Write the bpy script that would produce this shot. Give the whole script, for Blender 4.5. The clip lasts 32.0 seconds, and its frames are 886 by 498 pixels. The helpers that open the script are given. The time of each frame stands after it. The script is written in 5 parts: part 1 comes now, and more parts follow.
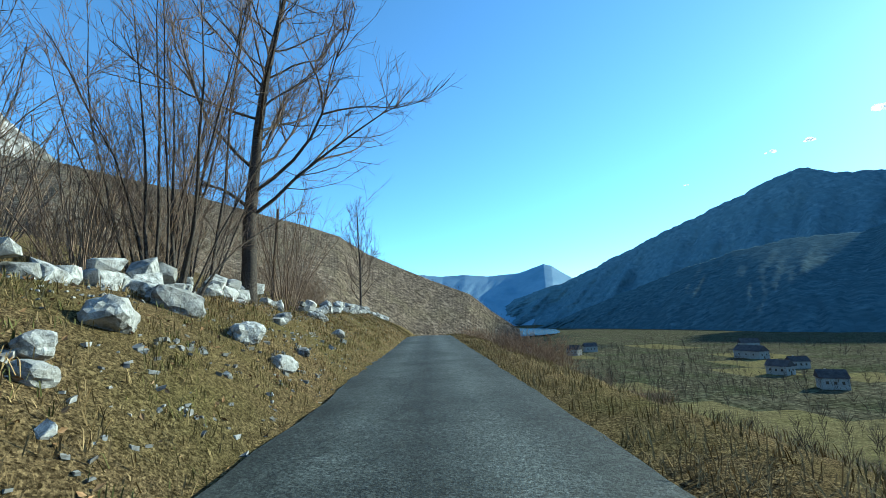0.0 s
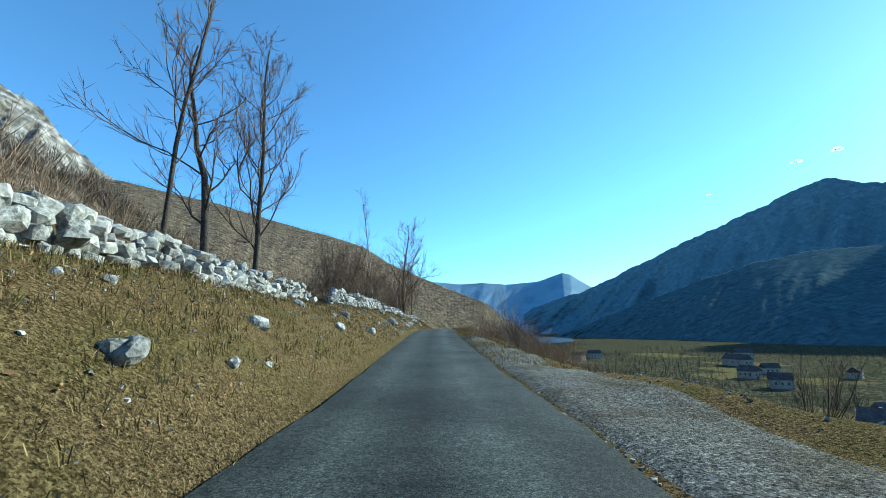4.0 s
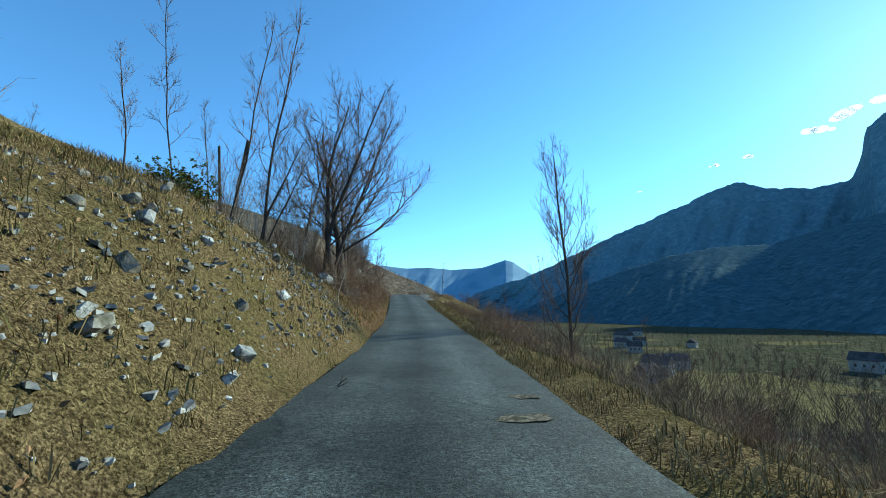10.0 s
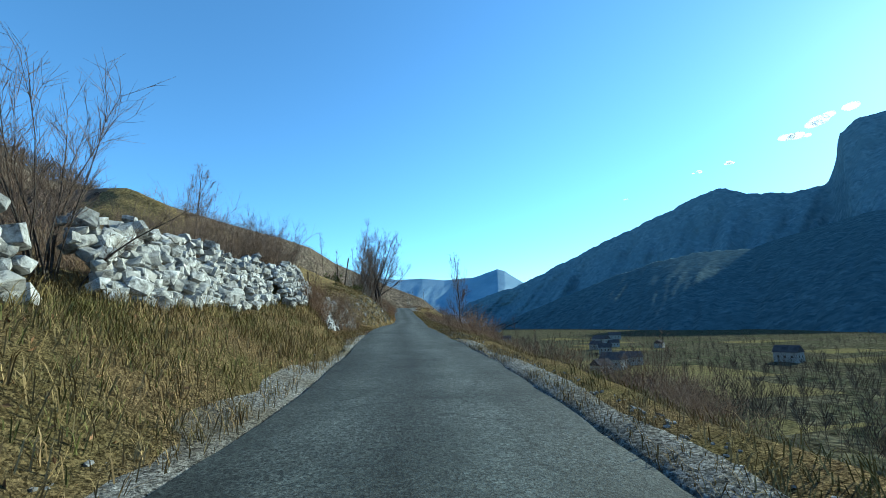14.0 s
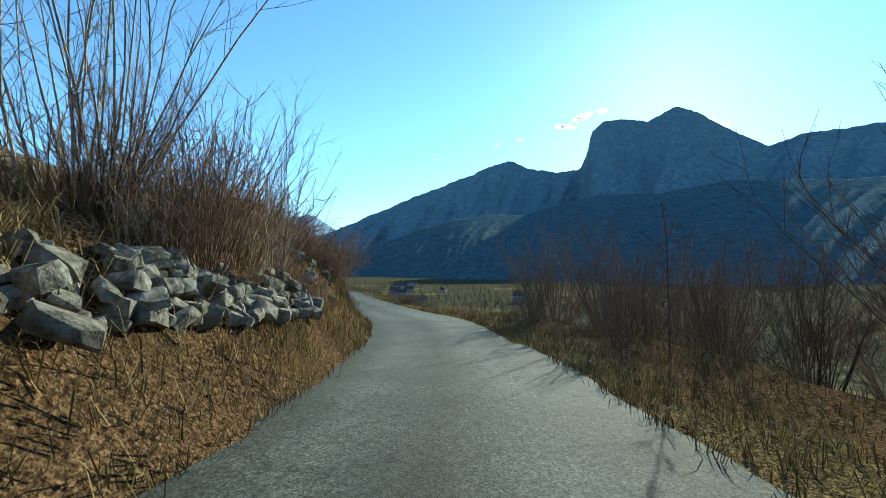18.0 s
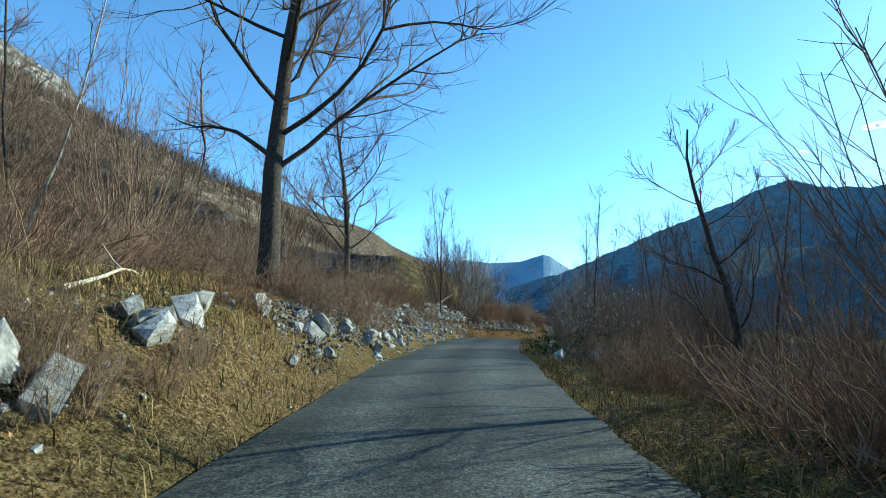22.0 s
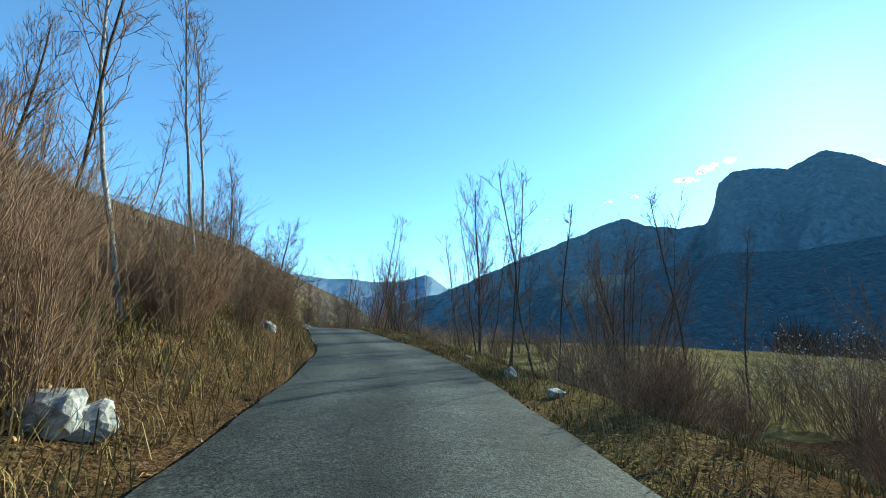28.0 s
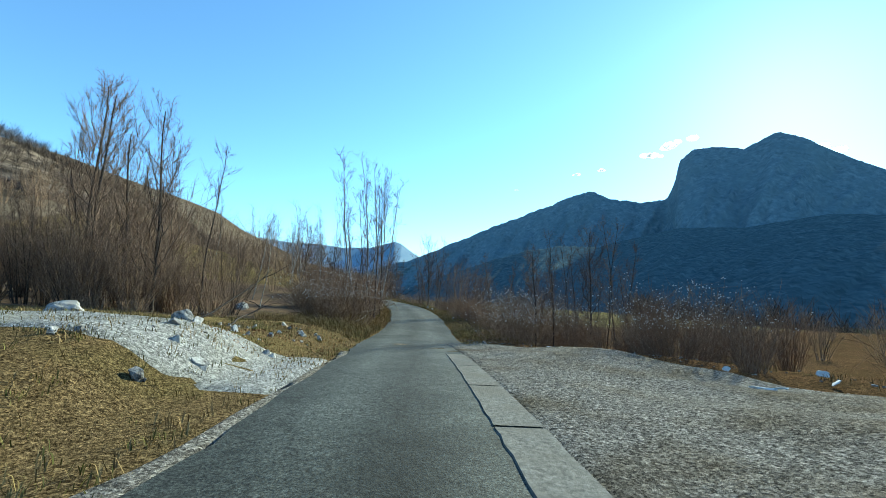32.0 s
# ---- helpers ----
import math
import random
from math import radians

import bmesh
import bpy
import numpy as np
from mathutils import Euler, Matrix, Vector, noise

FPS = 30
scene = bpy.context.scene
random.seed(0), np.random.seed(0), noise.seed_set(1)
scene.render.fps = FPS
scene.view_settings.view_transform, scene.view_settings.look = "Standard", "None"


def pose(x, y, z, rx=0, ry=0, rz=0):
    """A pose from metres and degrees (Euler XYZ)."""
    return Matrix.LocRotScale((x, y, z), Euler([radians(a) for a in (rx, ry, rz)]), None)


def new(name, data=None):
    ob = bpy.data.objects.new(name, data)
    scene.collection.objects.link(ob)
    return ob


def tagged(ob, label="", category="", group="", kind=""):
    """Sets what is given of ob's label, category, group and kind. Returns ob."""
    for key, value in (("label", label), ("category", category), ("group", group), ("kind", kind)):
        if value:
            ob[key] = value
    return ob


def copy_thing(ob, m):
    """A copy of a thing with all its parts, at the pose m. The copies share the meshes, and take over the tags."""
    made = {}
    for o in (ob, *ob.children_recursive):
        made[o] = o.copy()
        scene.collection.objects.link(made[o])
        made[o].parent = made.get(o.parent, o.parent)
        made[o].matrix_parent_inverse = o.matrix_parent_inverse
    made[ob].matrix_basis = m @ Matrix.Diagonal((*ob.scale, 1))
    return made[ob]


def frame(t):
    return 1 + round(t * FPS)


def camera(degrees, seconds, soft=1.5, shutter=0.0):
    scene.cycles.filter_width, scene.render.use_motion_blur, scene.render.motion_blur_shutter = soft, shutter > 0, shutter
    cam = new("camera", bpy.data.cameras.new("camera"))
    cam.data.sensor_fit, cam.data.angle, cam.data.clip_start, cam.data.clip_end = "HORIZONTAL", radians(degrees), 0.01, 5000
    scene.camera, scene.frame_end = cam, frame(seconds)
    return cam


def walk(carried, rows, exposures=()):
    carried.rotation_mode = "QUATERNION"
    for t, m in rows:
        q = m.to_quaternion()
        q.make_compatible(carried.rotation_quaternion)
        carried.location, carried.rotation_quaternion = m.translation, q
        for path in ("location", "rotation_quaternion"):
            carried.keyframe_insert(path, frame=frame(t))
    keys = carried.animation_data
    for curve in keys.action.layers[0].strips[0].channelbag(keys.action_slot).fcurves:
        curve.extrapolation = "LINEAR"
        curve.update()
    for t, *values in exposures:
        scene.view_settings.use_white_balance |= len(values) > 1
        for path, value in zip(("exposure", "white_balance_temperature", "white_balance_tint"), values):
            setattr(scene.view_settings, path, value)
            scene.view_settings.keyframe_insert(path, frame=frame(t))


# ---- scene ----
PATH = [  # seconds, x, y, z, yaw, pitch, roll
    (0.0, 0.00, 0.00, 1.17, -3.25, 10.05, -2.00),
    (0.5, -0.14, -6.00, 1.08, -3.12, 9.50, -0.92),
    (1.0, -0.25, -12.00, 0.94, -2.71, 10.02, -1.22),
    (1.5, -0.30, -18.00, 0.73, -1.96, 11.34, -0.63),
    (2.0, -0.29, -24.00, 0.44, -1.21, 10.80, -1.31),
    (2.5, -0.21, -30.00, 0.17, -0.60, 10.99, -0.45),
    (4.5, 0.24, -53.99, -0.51, -0.75, 11.16, -1.18),
    (5.0, 0.30, -59.99, -0.92, -1.43, 12.94, -0.84),
    (5.5, 0.30, -65.92, -1.45, -2.34, 14.85, -0.71),
    (6.0, 0.24, -71.73, -2.00, -2.51, 14.53, -1.32),
    (6.5, 0.15, -77.41, -2.54, -2.84, 14.41, -1.34),
    (7.0, 0.03, -82.96, -3.05, -3.15, 13.18, -0.85),
    (7.5, -0.14, -88.39, -3.48, -3.84, 11.32, -0.83),
    (8.0, -0.36, -93.70, -3.84, -4.38, 11.17, -0.18),
    (8.5, -0.64, -98.90, -4.11, -5.20, 10.68, 0.35),
    (9.0, -1.01, -104.04, -4.32, -6.64, 10.55, 0.32),
    (9.5, -1.46, -109.11, -4.46, -7.32, 9.18, 0.19),
    (10.0, -1.95, -114.12, -4.56, -7.82, 8.86, -0.36),
    (10.5, -2.43, -119.07, -4.65, -7.06, 8.54, -1.16),
    (11.0, -2.85, -123.99, -4.76, -6.65, 10.55, -1.60),
    (11.5, -3.16, -128.87, -4.89, -4.39, 10.65, -2.15),
    (12.0, -3.34, -133.72, -5.07, -2.76, 10.45, -0.90),
    (12.5, -3.45, -138.53, -5.27, -2.85, 11.53, -1.33),
    (13.0, -3.62, -143.30, -5.51, -3.79, 10.36, -1.26),
    (13.5, -3.93, -148.01, -5.70, -7.12, 10.30, -1.27),
    (15.5, -6.70, -166.33, -6.13, -11.20, 9.17, -2.56),
    (16.0, -7.67, -170.40, -5.88, -18.18, 7.04, 1.54),
    (16.5, -9.09, -174.16, -5.73, -25.68, 7.35, 0.89),
    (17.0, -10.96, -177.80, -5.66, -33.18, 5.58, -0.34),
    (17.5, -13.44, -181.65, -5.42, -36.61, 4.35, 0.34),
    (18.0, -16.40, -185.83, -5.05, -34.01, 2.64, -0.34),
    (18.5, -19.00, -189.99, -4.58, -26.57, 2.70, 2.22),
    (19.0, -20.91, -194.48, -4.17, -19.70, 3.94, 1.99),
    (19.5, -22.31, -199.20, -3.92, -15.91, 4.58, 1.21),
    (20.0, -23.35, -204.02, -3.75, -12.20, 4.83, 0.99),
    (20.5, -24.35, -208.97, -3.54, -9.67, 5.27, -0.13),
    (21.0, -25.11, -213.79, -3.36, -8.91, 6.25, -0.55),
    (21.5, -25.76, -218.61, -3.30, -6.37, 7.51, 0.35),
    (22.0, -26.00, -223.41, -3.24, -2.70, 7.65, 1.46),
    (22.5, -25.92, -228.18, -3.06, 1.23, 6.87, 0.40),
    (23.0, -25.55, -232.97, -2.81, 3.45, 7.07, 0.73),
    (23.5, -25.09, -237.71, -2.58, 3.00, 7.46, -0.94),
    (24.0, -24.64, -242.43, -2.38, 4.08, 7.17, 0.09),
    (24.5, -24.17, -247.02, -2.28, 4.96, 6.96, 0.81),
    (26.5, -24.05, -264.98, -2.87, -6.67, 10.52, 2.23),
    (27.0, -24.55, -269.32, -2.98, -10.82, 9.44, 2.92),
    (27.5, -25.37, -273.73, -3.08, -15.33, 9.10, 2.63),
    (28.0, -26.41, -278.08, -3.26, -18.46, 10.54, 1.11),
    (28.5, -27.61, -282.16, -3.38, -20.93, 8.10, -1.36),
    (29.0, -28.94, -286.08, -3.49, -22.46, 9.01, 0.07),
    (29.5, -30.44, -289.98, -3.54, -22.45, 7.17, 0.02),
    (30.0, -31.88, -293.86, -3.42, -19.86, 4.89, 2.95),
    (30.5, -33.16, -297.76, -3.17, -19.20, 4.14, 3.60),
    (31.0, -34.47, -301.67, -3.00, -20.06, 7.50, 3.40),
    (31.5, -35.84, -305.55, -2.90, -21.45, 7.27, 2.52),
    (32.0, -37.26, -309.39, -2.82, -22.68, 6.17, 1.87),
]

def aim(x, y, z, yaw, pitch, roll):
    m = Matrix.Translation((x, y, z)) @ Matrix.Rotation(radians(yaw), 4, "Z") @ Matrix.Rotation(radians(90 + pitch), 4, "X")
    return m @ Matrix.Rotation(radians(roll), 4, "Z")


cam = camera(92.9, 32.0, soft=0.9)
walk(cam, [(t, aim(*p)) for t, *p in PATH], exposures=[(0, 1.08, 5500, -16), (3, 1.05, 5500, -16), (7, 0.92, 5450, -16), (13, 0.95, 5450, -16), (18, 1.12, 6150, -14), (21, 1.2, 6000, -15), (22.5, 1.14, 5700, -16), (24, 1.28, 5700, -16), (28, 1.14, 6100, -15), (32, 1.28, 6200, -15)])

# ---- light ----
SUN_AZ, SUN_EL = radians(63), radians(22.5)      # azimuth from +y towards +x
world = bpy.data.worlds.new("world")
scene.world = world
world.use_nodes = True
wn = world.node_tree.nodes
sky = wn.new("ShaderNodeTexSky")
sky.sky_type, sky.sun_disc = "NISHITA", False
sky.sun_elevation, sky.sun_rotation = SUN_EL, SUN_AZ
sky.air_density, sky.dust_density, sky.ozone_density, sky.altitude = 1.0, 0.25, 5.0, 1400
world.node_tree.links.new(sky.outputs[0], wn["Background"].inputs[0])
wn["Background"].inputs[1].default_value = 0.15
sun_data = bpy.data.lights.new("sun", "SUN")
sun_data.energy, sun_data.angle, sun_data.color = 4.6, radians(0.5), (1.0, 0.92, 0.80)
sun = new("sun", sun_data)
sun_dir = Vector((math.sin(SUN_AZ) * math.cos(SUN_EL), math.cos(SUN_AZ) * math.cos(SUN_EL), math.sin(SUN_EL)))
sun.matrix_world = Matrix.Translation((0, 0, 300)) @ sun_dir.to_track_quat("Z", "Y").to_matrix().to_4x4()


# ---- materials ----
def material(name, col_a, col_b, scale=6.0, rough=0.85, bump=0.25, col_c=None, big=0.35, metal=0.0, per_object=0.0, detail=8.0, gloss=0.0):
    """Two tones mixed by fine noise, a third by broad patches, with relief; per_object varies the tone from piece to piece."""
    m = bpy.data.materials.new(name)
    m.use_nodes = True
    nt, nodes, link = m.node_tree, m.node_tree.nodes, m.node_tree.links.new
    bsdf = nodes["Principled BSDF"]
    geo = nodes.new("ShaderNodeNewGeometry")
    n1, n2 = nodes.new("ShaderNodeTexNoise"), nodes.new("ShaderNodeTexNoise")
    n1.inputs["Scale"].default_value, n1.inputs["Detail"].default_value, n1.inputs["Roughness"].default_value = scale, detail, 0.65
    n2.inputs["Scale"].default_value, n2.inputs["Detail"].default_value = big, 4
    for n in (n1, n2):
        link(geo.outputs["Position"], n.inputs["Vector"])
    ramp = nodes.new("ShaderNodeValToRGB")
    ramp.color_ramp.elements[0].position, ramp.color_ramp.elements[1].position = 0.36, 0.66
    ramp.color_ramp.elements[0].color, ramp.color_ramp.elements[1].color = (*col_a, 1), (*col_b, 1)
    link(n1.outputs["Fac"], ramp.inputs["Fac"])
    mix = nodes.new("ShaderNodeMix")
    mix.data_type = "RGBA"
    mix.inputs["B"].default_value = (*(col_c or col_a), 1)
    step = nodes.new("ShaderNodeMapRange")
    step.inputs["From Min"].default_value, step.inputs["From Max"].default_value = 0.45, 0.68
    link(n2.outputs["Fac"], step.inputs["Value"])
    link(step.outputs[0], mix.inputs["Factor"])
    link(ramp.outputs["Color"], mix.inputs["A"])
    out = mix.outputs["Result"]
    if per_object:
        info, hue = nodes.new("ShaderNodeObjectInfo"), nodes.new("ShaderNodeHueSaturation")
        span = nodes.new("ShaderNodeMapRange")
        span.inputs["To Min"].default_value, span.inputs["To Max"].default_value = 1 - per_object, 1 + per_object
        link(info.outputs["Random"], span.inputs["Value"])
        link(span.outputs[0], hue.inputs["Value"])
        link(out, hue.inputs["Color"])
        out = hue.outputs["Color"]
    link(out, bsdf.inputs["Base Color"])
    bsdf.inputs["Roughness"].default_value, bsdf.inputs["Metallic"].default_value = rough, metal
    bsdf.inputs["Specular IOR Level"].default_value = gloss
    if bump:
        b = nodes.new("ShaderNodeBump")
        b.inputs["Strength"].default_value, b.inputs["Distance"].default_value = min(1, bump * 2), 0.05
        link(n1.outputs["Fac"], b.inputs["Height"])
        link(b.outputs[0], bsdf.inputs["Normal"])
    return m


def island_tones(m, spread):
    """Varies the tone from loose piece to loose piece of one mesh."""
    nodes, link = m.node_tree.nodes, m.node_tree.links.new
    bsdf = nodes["Principled BSDF"]
    geo, hue, span = nodes.new("ShaderNodeNewGeometry"), nodes.new("ShaderNodeHueSaturation"), nodes.new("ShaderNodeMapRange")
    span.inputs["To Min"].default_value, span.inputs["To Max"].default_value = 1 - spread, 1 + spread
    link(geo.outputs["Random Per Island"], span.inputs["Value"])
    link(span.outputs[0], hue.inputs["Value"])
    link(bsdf.inputs["Base Color"].links[0].from_socket, hue.inputs["Color"])
    link(hue.outputs["Color"], bsdf.inputs["Base Color"])
    return m


M_GROUND = material("ground_grass", (0.052, 0.035, 0.017), (0.200, 0.140, 0.068), 30, 0.95, 0.9, (0.100, 0.078, 0.032), 0.55, detail=13)
M_FIELD = material("meadow", (0.10, 0.072, 0.032), (0.24, 0.168, 0.080), 7, 0.95, 0.5, (0.145, 0.108, 0.044), 0.06, detail=12)
M_GRAVEL = material("gravel", (0.070, 0.064, 0.055), (0.28, 0.26, 0.23), 26, 0.95, 0.8, (0.12, 0.102, 0.076), 0.7, detail=10)
M_LIME = material("limestone", (0.10, 0.095, 0.086), (0.52, 0.505, 0.475), 9, 0.9, 1.0, (0.36, 0.34, 0.305), 2.6, per_object=0.3, detail=13)
M_MOSS = material("mossy_stone", (0.060, 0.054, 0.038), (0.36, 0.33, 0.285), 8, 0.95, 0.8, (0.125, 0.110, 0.078), 1.6, per_object=0.2)
M_BARK = material("bark", (0.040, 0.032, 0.027), (0.13, 0.108, 0.090), 18, 0.95, 0.6, (0.065, 0.055, 0.046), 1.2)
M_TWIG = material("twig", (0.095, 0.067, 0.050), (0.25, 0.182, 0.14), 9, 0.9, 0.2, (0.11, 0.075, 0.055), 0.5)
M_PALE = material("pale_bark", (0.20, 0.185, 0.165), (0.46, 0.44, 0.40), 14, 0.9, 0.4, (0.16, 0.145, 0.125), 2.0)
M_STEM = material("shrub_stem", (0.12, 0.082, 0.057), (0.36, 0.26, 0.185), 8, 0.9, 0.2, (0.14, 0.095, 0.062), 0.7)
M_RED = material("reddish_shrub", (0.12, 0.070, 0.045), (0.33, 0.215, 0.140), 8, 0.9, 0.2, (0.22, 0.150, 0.100), 0.5)
M_STRAW = island_tones(material("straw", (0.14, 0.093, 0.042), (0.32, 0.225, 0.108), 3, 0.85, 0.0, (0.125, 0.106, 0.040), 0.5), 0.45)
M_LEAF = island_tones(material("leaf_litter", (0.16, 0.085, 0.04), (0.36, 0.23, 0.12), 5, 0.85, 0.0, (0.22, 0.12, 0.06), 0.4), 0.45)
M_EVERGREEN = island_tones(material("evergreen_leaf", (0.035, 0.05, 0.015), (0.11, 0.12, 0.03), 6, 0.6, 0.0), 0.35)
M_FLUFF = island_tones(material("seed_fluff", (0.50, 0.47, 0.42), (0.72, 0.70, 0.65), 9, 0.95, 0.0), 0.15)
# blue of the distance haze is mixed into both forest colours, less in the foothill
M_HAZY_FOREST = material("hazy_forest_slope", (0.078, 0.120, 0.152), (0.150, 0.200, 0.232), 0.03, 1.0, 0.0, (0.104, 0.150, 0.180), 0.006, detail=14)
M_HAZY_FOOTHILL = material("hazy_forested_foothill", (0.050, 0.076, 0.090), (0.108, 0.142, 0.150), 0.05, 1.0, 0.0, (0.074, 0.104, 0.115), 0.01, detail=14)
M_MOULD = material("leaf_mould", (0.028, 0.017, 0.010), (0.180, 0.108, 0.055), 24, 0.95, 0.9, (0.070, 0.046, 0.022), 0.7, detail=12)
M_MEADOW = material("valley_meadow", (0.090, 0.072, 0.032), (0.19, 0.150, 0.070), 3, 0.95, 0.3, (0.135, 0.112, 0.046), 0.05, detail=12)
M_HILL = material("wooded_hillside", (0.050, 0.038, 0.029), (0.20, 0.152, 0.110), 0.16, 1.0, 0.0, (0.130, 0.102, 0.068), 0.02, detail=15)
M_CLIFF = material("cliff_rock", (0.07, 0.06, 0.055), (0.36, 0.33, 0.30), 0.035, 0.95, 0.0, (0.10, 0.085, 0.06), 0.012, detail=12)
# pale blue here is the haze over the farthest ridge, painted as its colour
M_HAZY_RIDGE = material("hazy_far_ridge", (0.16, 0.24, 0.32), (0.24, 0.32, 0.40), 0.004, 1.0, 0.0, (0.20, 0.28, 0.36), 0.001)
M_CLOUD = bpy.data.materials.new("cloud")
M_CLOUD.use_nodes = True
_thin = M_CLOUD.node_tree.nodes.new("ShaderNodeBsdfTranslucent")
_thin.inputs["Color"].default_value = (0.92, 0.92, 0.92, 1)
_clear, _both = M_CLOUD.node_tree.nodes.new("ShaderNodeBsdfTransparent"), M_CLOUD.node_tree.nodes.new("ShaderNodeMixShader")
_both.inputs[0].default_value = 0.45
M_CLOUD.node_tree.links.new(_clear.outputs[0], _both.inputs[1])
M_CLOUD.node_tree.links.new(_thin.outputs[0], _both.inputs[2])
M_CLOUD.node_tree.links.new(_both.outputs[0], M_CLOUD.node_tree.nodes["Material Output"].inputs["Surface"])
M_PLASTER = material("plaster", (0.30, 0.275, 0.24), (0.42, 0.395, 0.35), 2, 0.9, 0.1)
M_ROOF = material("roof_tiles", (0.06, 0.05, 0.05), (0.13, 0.11, 0.10), 2, 0.8, 0.2, per_object=0.2)
M_DARK = material("dark_timber", (0.06, 0.045, 0.03), (0.13, 0.10, 0.07), 10, 0.85, 0.3)
M_DEAD = material("bleached_wood", (0.32, 0.27, 0.20), (0.52, 0.46, 0.36), 12, 0.85, 0.3)
M_VALLEY = material("valley_scrub", (0.032, 0.030, 0.021), (0.125, 0.104, 0.062), 0.5, 1.0, 0.0, (0.055, 0.055, 0.028), 0.03, detail=12)
M_SOIL = material("ploughed_soil", (0.075, 0.048, 0.031), (0.20, 0.135, 0.09), 3, 0.98, 0.8, (0.14, 0.10, 0.06), 0.4)


def asphalt():
    m = material("asphalt", (0.020, 0.022, 0.019), (0.076, 0.080, 0.070), 40, 0.85, 0.14, (0.034, 0.037, 0.032), 0.9, detail=12)
    nodes, link = m.node_tree.nodes, m.node_tree.links.new
    bsdf = nodes["Principled BSDF"]
    uv, split, ramp, mul = nodes.new("ShaderNodeUVMap"), nodes.new("ShaderNodeSeparateXYZ"), nodes.new("ShaderNodeValToRGB"), nodes.new("ShaderNodeMix")
    uv.uv_map = "lane"
    noise_n, add = nodes.new("ShaderNodeTexNoise"), nodes.new("ShaderNodeMath")
    noise_n.inputs["Scale"].default_value = 0.8
    geo = nodes.new("ShaderNodeNewGeometry")
    link(geo.outputs["Position"], noise_n.inputs["Vector"])
    link(uv.outputs[0], split.inputs[0])
    add.operation = "MULTIPLY_ADD"
    add.inputs[1].default_value = 0.12
    link(noise_n.outputs["Fac"], add.inputs[0])
    link(split.outputs["X"], add.inputs[2])
    link(add.outputs[0], ramp.inputs["Fac"])
    tones = ((0.0, 0.95), (0.14, 0.9), (0.30, 1.4), (0.42, 1.0), (0.53, 0.62), (0.62, 0.95), (0.76, 1.4), (0.92, 0.85), (1.0, 0.9))
    els = ramp.color_ramp.elements
    els[0].position, els[0].color = tones[0][0], (tones[0][1] / 2,) * 3 + (1,)
    els[1].position, els[1].color = tones[-1][0], (tones[-1][1] / 2,) * 3 + (1,)
    for p, v in tones[1:-1]:
        els.new(p).color = (v / 2, v / 2, v / 2, 1)
    mul.data_type, mul.blend_type = "RGBA", "MULTIPLY"
    mul.inputs["Factor"].default_value = 1
    bright = nodes.new("ShaderNodeMix")
    bright.data_type, bright.blend_type = "RGBA", "ADD"
    bright.inputs["Factor"].default_value = 1
    link(ramp.outputs["Color"], bright.inputs["A"])
    link(ramp.outputs["Color"], bright.inputs["B"])
    link(bsdf.inputs["Base Color"].links[0].from_socket, mul.inputs["A"])
    link(bright.outputs["Result"], mul.inputs["B"])
    link(mul.outputs["Result"], bsdf.inputs["Base Color"])
    # worn seams, fine cracks and darker mended patches
    tone = bsdf.inputs["Base Color"].links[0].from_socket
    warp, wide, cells = nodes.new("ShaderNodeTexNoise"), nodes.new("ShaderNodeTexNoise"), nodes.new("ShaderNodeTexVoronoi")
    cells.feature = "DISTANCE_TO_EDGE"
    warp.inputs["Scale"].default_value, warp.inputs["Detail"].default_value = 1.7, 6
    wide.inputs["Scale"].default_value, wide.inputs["Detail"].default_value = 0.35, 5
    cells.inputs["Scale"].default_value = 0.33
    bend = nodes.new("ShaderNodeVectorMath")
    bend.operation = "MULTIPLY_ADD"
    bend.inputs[1].default_value = (0.7, 0.7, 0.7)
    link(geo.outputs["Position"], warp.inputs["Vector"])
    link(geo.outputs["Position"], wide.inputs["Vector"])
    link(warp.outputs["Color"], bend.inputs[0])
    link(geo.outputs["Position"], bend.inputs[2])
    link(bend.outputs[0], cells.inputs["Vector"])
    for source, lo, hi, dark in ((cells.outputs["Distance"], 0.002, 0.012, 0.72), (wide.outputs["Fac"], 0.40, 0.52, 0.70)):
        span, shade = nodes.new("ShaderNodeMapRange"), nodes.new("ShaderNodeHueSaturation")
        span.inputs["From Min"].default_value, span.inputs["From Max"].default_value = lo, hi
        span.inputs["To Min"].default_value, span.inputs["To Max"].default_value = dark, 1.05
        link(source, span.inputs["Value"])
        link(span.outputs[0], shade.inputs["Value"])
        link(tone, shade.inputs["Color"])
        tone = shade.outputs["Color"]
    link(tone, bsdf.inputs["Base Color"])
    bsdf.inputs["Specular IOR Level"].default_value = 0.18
    return m


M_ASPHALT = asphalt()


